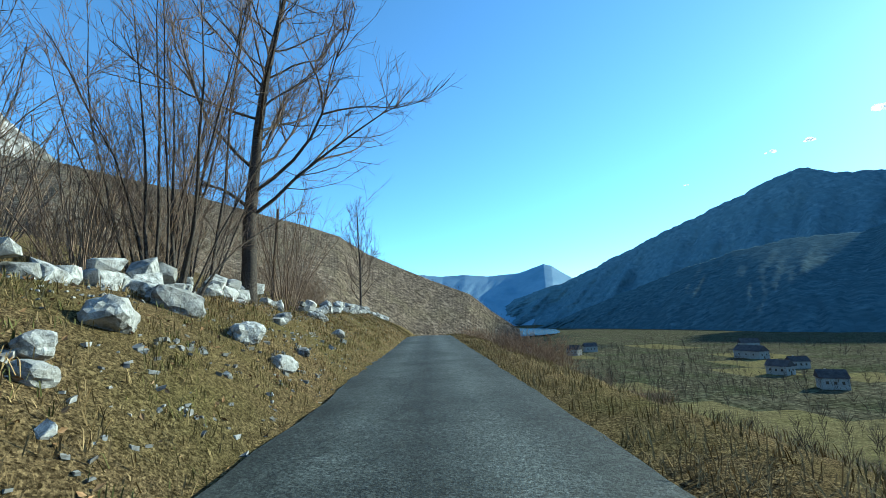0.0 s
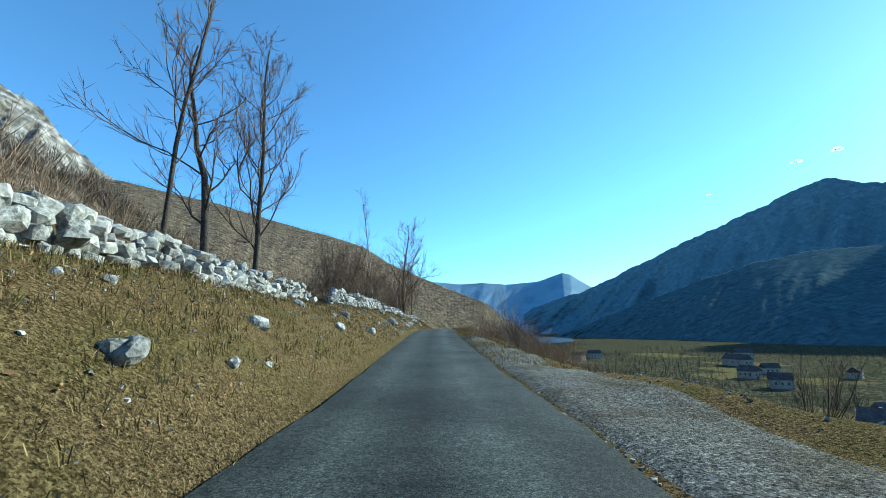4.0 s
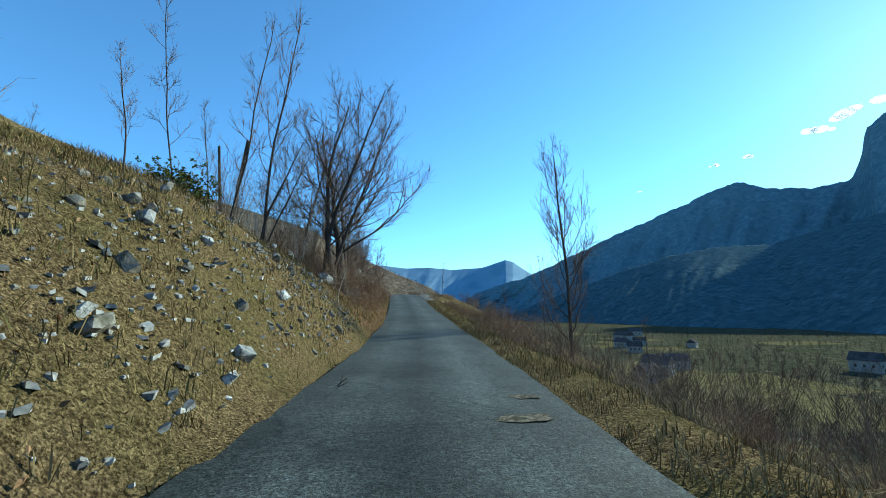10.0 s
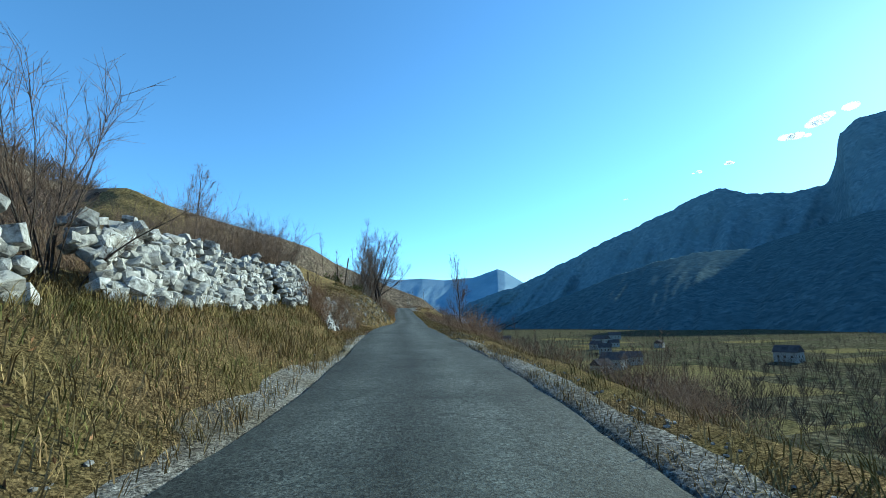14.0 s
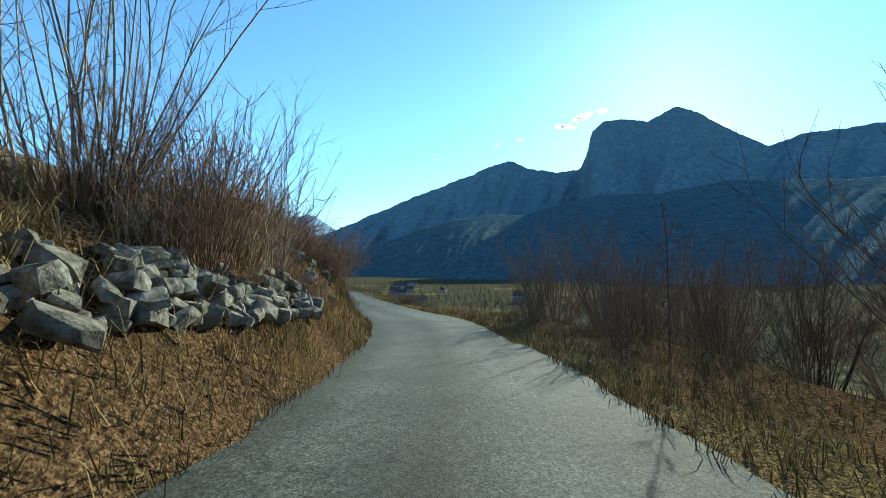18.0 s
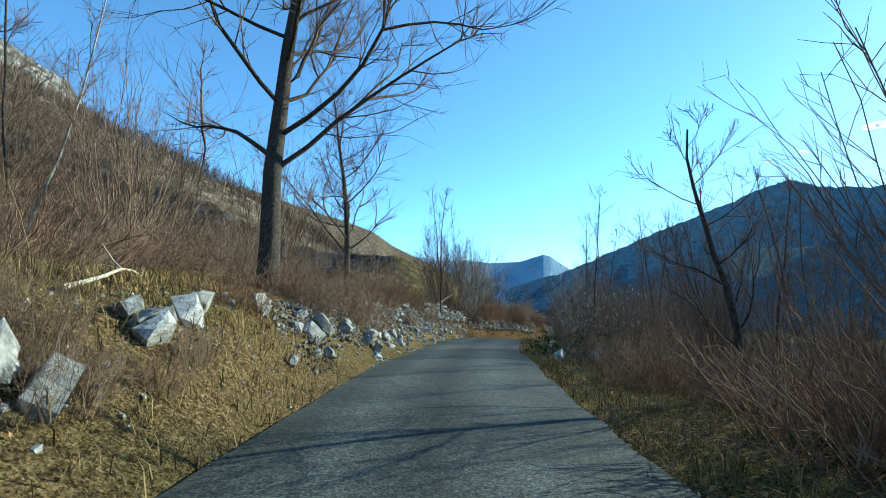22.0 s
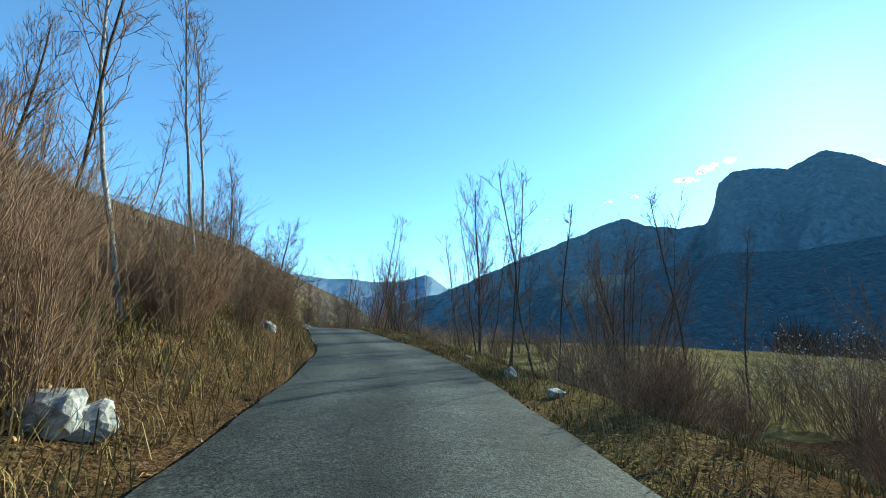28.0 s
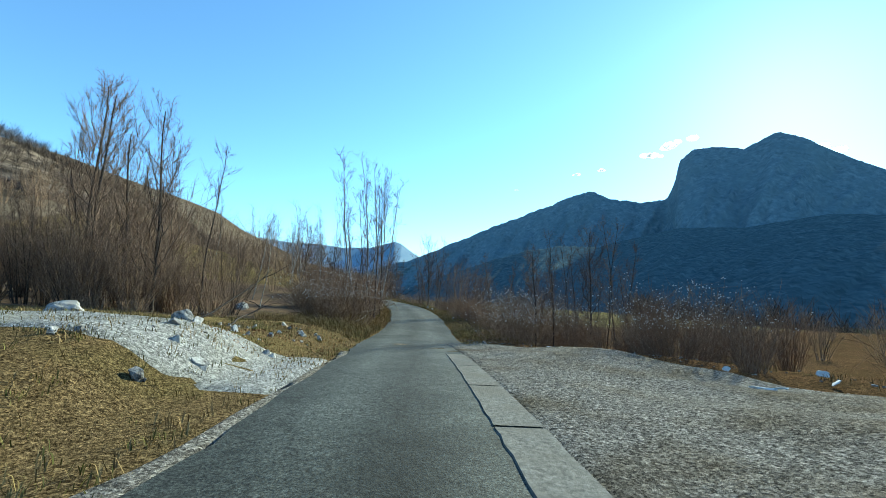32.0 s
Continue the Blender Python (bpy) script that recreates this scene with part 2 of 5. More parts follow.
def speckle(m, scale, low, high):
    """Breaks a surface into small loose pieces of uneven tone, like dead leaves and grit."""
    nodes, link = m.node_tree.nodes, m.node_tree.links.new
    bsdf = nodes["Principled BSDF"]
    for size, lo, hi in ((scale, low, high), (scale * 0.37, 0.5 + low / 2, 0.5 + high / 2)):
        geo, cells, hue, span, split = nodes.new("ShaderNodeNewGeometry"), nodes.new("ShaderNodeTexVoronoi"), nodes.new("ShaderNodeHueSaturation"), nodes.new("ShaderNodeMapRange"), nodes.new("ShaderNodeSeparateColor")
        cells.inputs["Scale"].default_value = size
        link(geo.outputs["Position"], cells.inputs["Vector"])
        link(cells.outputs["Color"], split.inputs[0])
        span.inputs["To Min"].default_value, span.inputs["To Max"].default_value = lo, hi
        link(split.outputs[0], span.inputs["Value"])
        link(span.outputs[0], hue.inputs["Value"])
        link(bsdf.inputs["Base Color"].links[0].from_socket, hue.inputs["Color"])
        link(hue.outputs["Color"], bsdf.inputs["Base Color"])
    return m


speckle(M_GROUND, 58, 0.35, 1.65)
speckle(M_GRAVEL, 48, 0.4, 1.6)
speckle(M_FIELD, 14, 0.5, 1.5)
speckle(M_ASPHALT, 55, 0.5, 1.5)
speckle(M_CLIFF, 0.05, 0.5, 1.4)
speckle(M_HILL, 0.35, 0.45, 1.5)
speckle(M_HAZY_FOREST, 0.06, 0.90, 1.10)
speckle(M_HAZY_FOOTHILL, 0.09, 0.85, 1.15)
speckle(M_MOULD, 60, 0.4, 1.6)
speckle(M_VALLEY, 0.8, 0.4, 1.6)
speckle(M_MEADOW, 1.5, 0.6, 1.4)

# ---- terrain: one height function for the whole place ----
EYE, HALF = 1.2, 1.75      # eye over the road, half the road's width


def road_line():
    """Points of the road's middle every 0.1 s of the drive, carried on beyond both ends: time, x, y, z."""
    rows = np.array([r[:4] for r in PATH])
    rows[:, 3] -= EYE
    tt = np.arange(0, 32.01, 0.1)
    mid = np.stack([tt] + [np.interp(tt, rows[:, 0], rows[:, n]) for n in (1, 2, 3)], 1)
    for _ in range(12):
        mid[1:-1, 1:] = (mid[:-2, 1:] + 2 * mid[1:-1, 1:] + mid[2:, 1:]) / 4
    head, ahead, p = [], np.arctan2(mid[0, 1] - mid[12, 1], mid[0, 2] - mid[12, 2]), mid[0, 1:].copy()
    for n in range(1, 140):
        ahead -= 0.0 if n < 52 else 0.012
        p = p + [1.2 * np.sin(ahead), 1.2 * np.cos(ahead), 0.008 if n < 30 else -0.03]
        head.append([-0.1 * n, *p])
    tail, step = [], (mid[-1, 1:] - mid[-11, 1:]) / 10
    for n in range(1, 60):
        tail.append([32 + 0.1 * n, *(mid[-1, 1:] + step * n * [1, 1, 0.3])])
    return np.array(head[::-1] + mid.tolist() + tail)


LINE = road_line()
_tan = np.gradient(LINE[:, 1:3], axis=0)
_tan /= np.linalg.norm(_tan, axis=1)[:, None]
# with time the line runs backwards, so the viewer's right is this side
RIGHT = np.stack([-_tan[:, 1], _tan[:, 0]], 1)

#        drive time,  foot, bank width, bank height, slope above
LEFT_BANK = np.array([
    (-14, 0.2, 3.4, 1.7, .28), (0, 0.2, 3.3, 1.9, .28), (2, 0.2, 3.3, 2.0, .28), (4, 0.3, 3.4, 2.2, .3), (6, 0.3, 3.4, 2.2, .3),
    (7.2, 0.2, 3.2, 2.2, .4), (8.2, 0.2, 3.4, 2.6, .5), (9, 0.2, 4.0, 3.8, .48), (10.2, 0.2, 4.6, 3.0, .15), (11, 0.5, 4.2, 2.5, .13),
    (11.6, 1.5, 2.0, 2.7, .24), (12.05, 1.3, 2.2, 2.4, .25), (12.5, 0.5, 3.6, 1.8, .30), (14.2, 0.5, 3.6, 1.7, .28), (14.9, 1.2, 2.2, 2.2, .22), (15.3, 1.4, 2.0, 2.4, .25), (16.2, 0.3, 2.0, 2.4, .25), (18, 0.2, 1.6, 2.0, .12),
    (19, 0.3, 1.7, 1.6, .06), (20, 0.4, 1.9, 1.9, .08), (21.5, 0.3, 2.2, 1.5, .18), (23, 0.5, 2.2, 1.5, .25), (24.3, 0.6, 2.2, 1.7, .26),
    (25.5, 0.3, 2.0, 1.2, .2), (27, 0.3, 1.6, 0.8, .12), (28.5, 0.4, 1.2, 0.4, .06), (30, 0.8, 1.6, 0.4, .05), (31.2, 1.2, 1.5, 0.7, .03), (36, 2, 2, 0.4, .03)])
#        drive time, verge, slope below, drop to the shelf
RIGHT_SIDE = np.array([
    (-14, 1.2, .4, 30), (0, 1.2, .4, 30), (2.4, 1.4, .4, 30), (3.2, 3.0, .45, 30), (4.6, 4.6, .45, 30), (5.4, 1.4, .5, 30), (8, 1.0, .5, 30), (15, 1.3, .45, 30),
    (16, 1.6, .45, 30), (17, 3.2, .4, 22), (18.3, 3.2, .25, 8), (19.2, 2.4, .2, 2.5), (20, 2.0, .25, 1.2), (23, 2.2, .3, 1.2), (25.5, 1.6, .5, 2.2), (28, 1.4, .3, 1.4),
    (30, 1.8, .2, .8), (31, 7.0, .1, .5), (36, 9, .1, .5)])


def bumps(x, y, size, seed=0.0):
    """Smooth uneven ground, about -1 to 1."""
    a, b = x / size + seed * 1.7, y / size - seed * 2.3
    return (np.sin(a * 1.3 + 1.7 * np.sin(b * 0.7 + seed)) + np.sin(b * 1.1 + 1.3 * np.sin(a * 0.9 + 2.1)) + np.sin((a + b) * 2.3 + np.sin(a * 1.9 - b))) / 3


def ease(v):
    v = np.clip(v, 0, 1)
    return v * v * (3 - 2 * v)


def beside(x, y):
    """Drive time, signed distance from the road's middle (right is positive) and the road's height there."""
    x, y = np.atleast_1d(np.asarray(x, float)), np.atleast_1d(np.asarray(y, float))
    best = np.empty(len(x), int)
    for a in range(0, len(x), 20000):
        d = (x[a:a + 20000, None] - LINE[None, :, 1]) ** 2 + (y[a:a + 20000, None] - LINE[None, :, 2]) ** 2
        best[a:a + 20000] = d.argmin(1)
    off = np.stack([x - LINE[best, 1], y - LINE[best, 2]], 1)
    side = (off * RIGHT[best]).sum(1)
    along = (off * _tan[best]).sum(1)
    dist = np.hypot(off[:, 0], off[:, 1]) * np.where(side < 0, -1, 1)
    slope = np.gradient(LINE[:, 3])[best] / np.maximum(0.3, np.hypot(*np.gradient(LINE[:, 1:3], axis=0).T))[best]
    reach = np.clip(along, -3, 3)
    return LINE[best, 0], dist, LINE[best, 3] + slope * reach


def height(x, y):
    x, y = np.atleast_1d(np.asarray(x, float)), np.atleast_1d(np.asarray(y, float))
    u, d, zr = beside(x, y)
    foot, bw, bh, up = (np.interp(u, LEFT_BANK[:, 0], LEFT_BANK[:, n]) for n in (1, 2, 3, 4))
    verge, down, drop = (np.interp(u, RIGHT_SIDE[:, 0], RIGHT_SIDE[:, n]) for n in (1, 2, 3))
    dl, dr = np.maximum(0, -d - HALF - foot), np.maximum(0, d - HALF - verge)
    rough = ease((np.abs(d) - HALF - 0.2) / 2)
    start = np.interp(u, [20, 24, 29], [26.0, 34.0, 75.0])      # where the hillside proper begins
    left = bh * (1 - (1 - np.clip(dl / bw, 0, 1)) ** 1.6) + np.minimum(np.clip(dl - bw, 0, None), start) * up
    far = np.clip(dl - bw - start, 0, None)
    left = left + np.minimum(far * np.interp(u, [4, 7, 9, 12, 18, 22, 24, 28.5, 30.5], [0.45, 0.36, 0.26, 0.20, 0.20, 0.21, 0.24, 0.14, 0.08]), np.interp(u, [4, 8, 13, 22, 30], [210, 140, 110, 100, 60]) + 30 * bumps(x, y, 90, 3)) * ease(far / 70)
    fall = np.minimum(dr * down, drop)
    valley = np.clip((dr - 40) * 0.16, 0, None)
    fall = np.minimum(np.maximum(fall, np.minimum(valley, 36 + zr)), 400)
    fall = np.where(drop > 15, np.minimum(dr * down, 34 + zr), fall)
    z = zr + np.where(d < 0, left, -fall)
    z = z + rough * (0.10 * bumps(x, y, 1.3, 1) + 0.16 * bumps(x, y, 4.0, 2)) + ease((np.abs(d) - 12) / 30) * 0.45 * bumps(x, y, 17, 4)
    # far away the land closes in on the valley floor and its rim
    z = np.where(y > 90, z * (1 - ease((y - 90) / 260)) + (-34 + np.clip(-x - 60, 0, None).clip(0, 500) * 0.4) * ease((y - 90) / 260), z)
    return z - 0.05 * (1 - ease((np.abs(d) - HALF) / 0.5))


# ---- structure ----
def mesh_object(name, verts, faces, mat, parent=None, smooth=True):
    me = bpy.data.meshes.new(name)
    me.from_pydata(verts, [], faces)
    me.materials.append(mat)
    if smooth:
        me.polygons.foreach_set("use_smooth", [True] * len(me.polygons))
    ob = new(name, me)
    ob.parent = parent
    return ob


def spread(lo, hi, step, reach):
    """Even steps between lo and hi, then ever wider ones out to reach on both sides."""
    mid, out, w = np.arange(lo, hi, step), [], step
    while not out or out[-1] < reach:
        w *= 1.22
        out.append((out[-1] if out else 0) + w)
    out = np.array(out)
    return np.concatenate([(lo - out)[::-1], mid, mid[-1] + out])


def grid_faces(rows, cols):
    a = (np.arange(rows - 1)[:, None] * cols + np.arange(cols - 1)[None, :]).ravel()
    return np.stack([a, a + 1, a + cols + 1, a + cols], 1)


def build_ground():
    gx, gy = spread(-78, 42, 0.6, 3800), spread(-330, 60, 0.6, 3800)
    xx, yy = np.meshgrid(gx, gy)
    zz = height(xx.ravel(), yy.ravel())
    verts = np.stack([xx.ravel(), yy.ravel(), zz], 1)
    faces = grid_faces(len(gy), len(gx))
    ob = mesh_object("ground", verts.tolist(), faces.tolist(), M_GROUND)
    ob.data.materials.append(M_HILL)
    ob.data.materials.append(M_FIELD)
    ob.data.materials.append(M_VALLEY)
    ob.data.materials.append(M_MOULD)
    ob.data.materials.append(M_MEADOW)
    mid = verts[faces].mean(1)
    u, d, zr = beside(mid[:, 0], mid[:, 1])
    kind = np.zeros(len(faces), int)
    kind[d < -34] = 1
    kind[(d < -7 - 2 * bumps(mid[:, 0], mid[:, 1], 5)) & (d > -34) & (((u > 8.6) & (u < 11.2)) | ((u > 18) & (u < 21)) | ((u > 28.5)))] = 2
    fields = bumps(mid[:, 0], mid[:, 1], 38, 5)
    kind[d > 30] = 3
    kind[(d > 30) & (d < 520) & (fields > 0.5)] = 5
    kind[(d > 9) & (d < 60) & (u > 21) & (u < 27)] = 5
    kind[(d > 38) & (d < 170) & (u < 5) & (fields > -0.3)] = 5
    edge = 0.8 * bumps(mid[:, 0], mid[:, 1], 1.6, 3)
    kind[(((u > 15.4) & (u < 19.2)) | ((u > 6.9 + 0.3 * edge) & (u < 8.4 + 0.3 * edge)) | ((u > 11.0 + 0.3 * edge) & (u < 12.1 + 0.3 * edge)) | ((u > 24.8) & (u < 29.2))) & (d < -1.6) & (d > -8 + edge)] = 4
    # dark mould here also stands in for small shadows of the rough ground
    kind[(u > 15.6) & (u < 34) & (d > 3.0 + edge) & (d < 62) & (kind != 5)] = 4
    kind[(u > 22.3) & (u < 27.6) & (d > 1.6) & (d < 9 + edge)] = 0
    kind[(mid[:, 1] > 140) & (mid[:, 0] < 60)] = 1
    ob.data.polygons.foreach_set("material_index", kind.astype(np.int32))
    return tagged(ob, "rough ground with dry winter grass, hillside above and valley floor below", "ground", kind="structure")


def build_road():
    """A ribbon of asphalt with a slightly crumbled edge and a little thickness."""
    rnd = np.random.default_rng(4)
    n = len(LINE)
    fine = np.arange(0, n - 1, 0.34)
    line = np.stack([np.interp(fine, np.arange(n), LINE[:, c]) for c in range(4)], 1)
    side = np.stack([np.interp(fine, np.arange(n), RIGHT[:, c]) for c in range(2)], 1)
    across = np.array([-1, -0.985, -0.6, -0.2, 0.2, 0.6, 0.985, 1])
    wob = np.cumsum(rnd.normal(0, 0.02, (len(fine), 2)), 0)
    wob = np.clip(wob - np.array([np.convolve(wob[:, c], np.ones(41) / 41, "same") for c in (0, 1)]).T, -0.12, 0.12)
    verts, lane = [], []
    for (t, x, y, z), s, w in zip(line, side, wob):
        wide = HALF + (0.25 if 17 < t < 20 else 0)
        for a in across:
            off = a * wide + (w[0] if a < -0.9 else w[1] if a > 0.9 else 0)
            lift = 0.02 + 0.035 * (1 - a * a) - (0.09 if abs(a) == 1 else 0)
            verts.append((x + s[0] * off, y + s[1] * off, z + lift))
            lane.append((a + 1) / 2)
    faces = grid_faces(len(fine), len(across))[:, ::-1]
    ob = mesh_object("road", verts, faces.tolist(), M_ASPHALT, smooth=False)
    uv = ob.data.uv_layers.new(name="lane")
    for loop in ob.data.loops:
        uv.data[loop.index].uv = (lane[loop.vertex_index], 0)
    return tagged(ob, "narrow worn asphalt lane with pale wheel tracks and crumbling edges", "road", kind="structure")


def build_ridge(name, eye, outline, far_of, mat, label, foot=-60.0, lean=1.5, rough=1.0, seed=0.0, rows=60, cols=460):
    """A mountain side under a skyline given by a few bearings and heights in degrees from eye, with gullies and spurs."""
    az, el = np.array(outline).T
    a = np.linspace(az[0], az[-1], cols)
    e = np.interp(a, az, el)
    dist = np.array([far_of(v) for v in a])
    top = dist * np.tan(np.radians(e)) + eye[2]
    small = rough * 0.005 * dist * (bumps(a * 6, a * 0, 5, seed) + 0.6 * bumps(a * 19, a * 0, 5, seed + 1) + 0.5 * bumps(a * 60, a * 0, 5, seed + 2) + 0.25 * bumps(a * 150, a * 0, 5, seed + 7))
    small = small * np.clip(top / 120, 0.1, 1)
    verts = []
    for r in range(rows):
        k = (r / (rows - 1)) ** 1.15
        z = top + (foot - top) * k + small * (1 - k) ** 8
        slant = a + 4 * k
        spur = bumps(slant * 2.2, k * 9 + a * 0, 4, seed + 3) + 0.6 * bumps(slant * 6, k * 24 + a * 0, 4, seed + 4) + 0.3 * bumps(slant * 17, k * 60 + a * 0, 4, seed + 5)
        grain = bumps(a * 70 + k * 37, k * 170 + a * 3, 4, seed + 6)
        d = dist - (top - z) * lean + (spur * 0.045 + grain * 0.004) * rough * dist * min(1, 2.5 * k) * (1 - 0.6 * k)
        verts.append(np.stack([eye[0] + d * np.sin(np.radians(a)), eye[1] + d * np.cos(np.radians(a)), z], 1))
    back = np.stack([eye[0] + (dist + 300) * np.sin(np.radians(a)), eye[1] + (dist + 300) * np.cos(np.radians(a)), top * 0 + foot], 1)
    verts = np.concatenate([back[None], np.array(verts)]).reshape(-1, 3)
    ob = mesh_object(name, verts.tolist(), grid_faces(rows + 1, cols).tolist(), mat)
    return tagged(ob, label, "mountain", kind="structure")


build_ground()
build_road()
MIDWAY = (-5, -120, -3)
# range and foothill carry their haze in the surface colour
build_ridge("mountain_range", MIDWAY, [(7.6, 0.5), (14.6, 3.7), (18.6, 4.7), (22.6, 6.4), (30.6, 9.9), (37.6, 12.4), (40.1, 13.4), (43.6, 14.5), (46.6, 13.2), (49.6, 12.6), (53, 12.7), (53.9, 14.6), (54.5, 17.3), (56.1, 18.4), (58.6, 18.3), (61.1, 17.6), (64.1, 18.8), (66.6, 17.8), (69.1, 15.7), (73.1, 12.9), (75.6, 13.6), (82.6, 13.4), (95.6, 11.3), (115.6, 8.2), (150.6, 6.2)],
            lambda a: np.interp(a, [7, 20, 150], [4000, 3650, 3500]), M_HAZY_FOREST, "dark forested mountain range with a blunt rocky summit, distance haze in its colour", lean=1.25, rough=0.6, seed=1)
build_ridge("hazy_forested_foothill", MIDWAY, [(13, -1.2), (17, 0.0), (21, 1.6), (26, 3.4), (31, 5.2), (36, 6.6), (41, 7.4), (46, 7.2), (50, 8.2), (56, 9.4), (63, 9.0), (70, 9.8), (80, 8.5), (95, 8), (120, 5), (150, 4)],
            lambda a: 2000.0, M_HAZY_FOOTHILL, "dark wooded foothill below the mountain range, some distance haze in its colour", lean=3.4, rough=0.5, seed=21)
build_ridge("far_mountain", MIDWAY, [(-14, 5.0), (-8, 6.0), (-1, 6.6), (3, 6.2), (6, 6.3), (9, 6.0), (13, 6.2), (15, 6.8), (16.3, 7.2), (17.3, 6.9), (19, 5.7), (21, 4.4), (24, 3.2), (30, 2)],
            lambda a: 4600.0, M_HAZY_RIDGE, "far mountain ridge at the end of the valley, coloured the pale blue of haze", lean=2.0, rough=0.14, seed=6)
build_ridge("rocky_summit", MIDWAY, [(-95, 14), (-75, 20), (-62, 23.6), (-52, 24.2), (-48, 23.4), (-45.2, 22.3), (-43.5, 21.6), (-42, 19.9), (-40, 18.1), (-36, 15.5), (-30, 12), (-22, 7)],
            lambda a: 1800.0, M_CLIFF, "pale limestone crag above the wooded hillside", lean=0.9, rough=0.9, seed=15)
SPUR = build_ridge("hill_spur", (0, 0, 0), [(-82, 10), (-60, 15), (-47, 17), (-40, 17.4), (-30, 16.4), (-22, 14.7), (-15, 13.2), (-10.9, 12.0), (-7, 9.6), (-3.3, 8), (1.3, 6), (6.6, 3.9), (9.5, 1.5), (13, -1)],
            lambda a: 800.0, M_HILL, "brown wooded spur of the hillside running down to the valley", lean=2.4, rough=0.16, seed=9)
build_ridge("mountain_behind", (-30, -330, 0), [(120, 6), (150, 9), (180, 11), (210, 10), (240, 12), (280, 14)],
            lambda a: 1500.0, M_HILL, "wooded mountain side closing the valley", lean=1.6, seed=12)
# ---- things: plants ----
def bough(rnd, start, way, length, steps, wander, lift):
    """A wandering line from start; lift bends it upwards."""
    pts, p, w = [start], start.copy(), way / np.linalg.norm(way)
    for _ in range(steps):
        w = w + rnd.normal(0, wander, 3) + np.array([0, 0, lift])
        w /= np.linalg.norm(w)
        p = p + w * length / steps
        pts.append(p)
    return pts


def at_share(pts, k):
    n = k * (len(pts) - 1)
    i = min(int(n), len(pts) - 2)
    return pts[i] + (pts[i + 1] - pts[i]) * (n - i), pts[i + 1] - pts[i]


def grow(rnd, limbs, twigs, trunk_pts, trunk_r, height, first=0.3, count=14, reach=0.42, lift=0.10, spread=1.0, fine=5, rise=0.6, limb_r=0.36):
    """Limbs along a trunk that fork, boughs along limbs and twigs along boughs, into two lists of tubes."""
    for n in range(count):
        k = first + (0.98 - first) * (n + rnd.uniform(0, 0.8)) / count
        p, w = at_share(trunk_pts, k)
        turn = n * 2.4 + rnd.uniform(-0.6, 0.6)
        out = np.array([math.cos(turn), math.sin(turn), 0.0]) * spread
        length = height * reach * (1.12 - 0.75 * k) * rnd.uniform(0.6, 1.2)
        way = out + np.array([0, 0, rise * rnd.uniform(0.6, 1.5)])
        limb = bough(rnd, p, way, length, 8, 0.15, lift)
        r = max(0.007, trunk_r * (1 - k) * limb_r + 0.006)
        limbs.append((limb, np.linspace(r, 0.004, 9), 5))
        arms = [(limb, length, r)]
        for _ in range(2):
            q, lw = at_share(limb, rnd.uniform(0.25, 0.6))
            side = lw / (np.linalg.norm(lw) + 1e-9) + rnd.normal(0, 0.42, 3) + np.array([0, 0, 0.12])
            fork = bough(rnd, q, side, length * rnd.uniform(0.4, 0.65), 6, 0.15, lift)
            twigs.append((fork, np.linspace(r * 0.6, 0.004, 7), 4))
            arms.append((fork, length * 0.55, r * 0.6))
        for line, span, thick in arms:
            for m in range(max(3, int(span * 3.6))):
                q, lw = at_share(line, rnd.uniform(0.15, 0.99))
                sub = (0.25 + span * 0.22) * rnd.uniform(0.5, 1.3)
                side = lw / (np.linalg.norm(lw) + 1e-9) + rnd.normal(0, 0.5, 3) + np.array([0, 0, 0.15])
                arm = bough(rnd, q, side, sub, 4, 0.14, lift * 0.8)
                twigs.append((arm, np.linspace(max(0.006, thick * 0.3), 0.003, 5), 3))
                for _ in range(fine):
                    q2, w2 = at_share(arm, rnd.uniform(0.1, 1.0))
                    tip = w2 / (np.linalg.norm(w2) + 1e-9) + rnd.normal(0, 0.45, 3) + np.array([0, 0, 0.1])
                    twigs.append((bough(rnd, q2, tip, sub * rnd.uniform(0.25, 0.6), 2, 0.14, 0.05), (0.0046, 0.0038, 0.002), 3))


def tubes_geometry(tubes):
    """Points and faces of many tapering tubes, worked out together for all tubes of one make."""
    kinds = {}
    for pts, radii, sides in tubes:
        kinds.setdefault((len(pts), sides), []).append((pts, radii))
    verts, faces, base = [], [], 0
    for (n, sides), made in kinds.items():
        p = np.array([m[0] for m in made], float)
        r = np.array([m[1] for m in made], float)
        way = np.empty_like(p)
        way[:, 1:-1], way[:, 0], way[:, -1] = p[:, 2:] - p[:, :-2], p[:, 1] - p[:, 0], p[:, -1] - p[:, -2]
        way /= np.linalg.norm(way, axis=2, keepdims=True) + 1e-9
        side = np.cross(way, np.where(np.abs(way[..., 2:]) < 0.9, np.array([0.31, 0.17, 0.93]), np.array([1, 0.1, 0])))
        side /= np.linalg.norm(side, axis=2, keepdims=True) + 1e-9
        other = np.cross(way, side)
        w = 2 * math.pi * np.arange(sides) / sides
        ring = side[:, :, None] * np.cos(w)[:, None] + other[:, :, None] * np.sin(w)[:, None]
        verts.append((p[:, :, None] + ring * r[:, :, None, None]).reshape(-1, 3))
        i = (np.arange(n - 1)[:, None] * sides + np.arange(sides)[None, :]).ravel()
        j = (np.arange(n - 1)[:, None] * sides + (np.arange(sides)[None, :] + 1) % sides).ravel()
        one = np.stack([i, j, j + sides, i + sides], 1)
        faces.append((base + np.arange(len(made))[:, None, None] * n * sides + one).reshape(-1, 4))
        base += len(made) * n * sides
    return np.concatenate(verts), np.concatenate(faces)


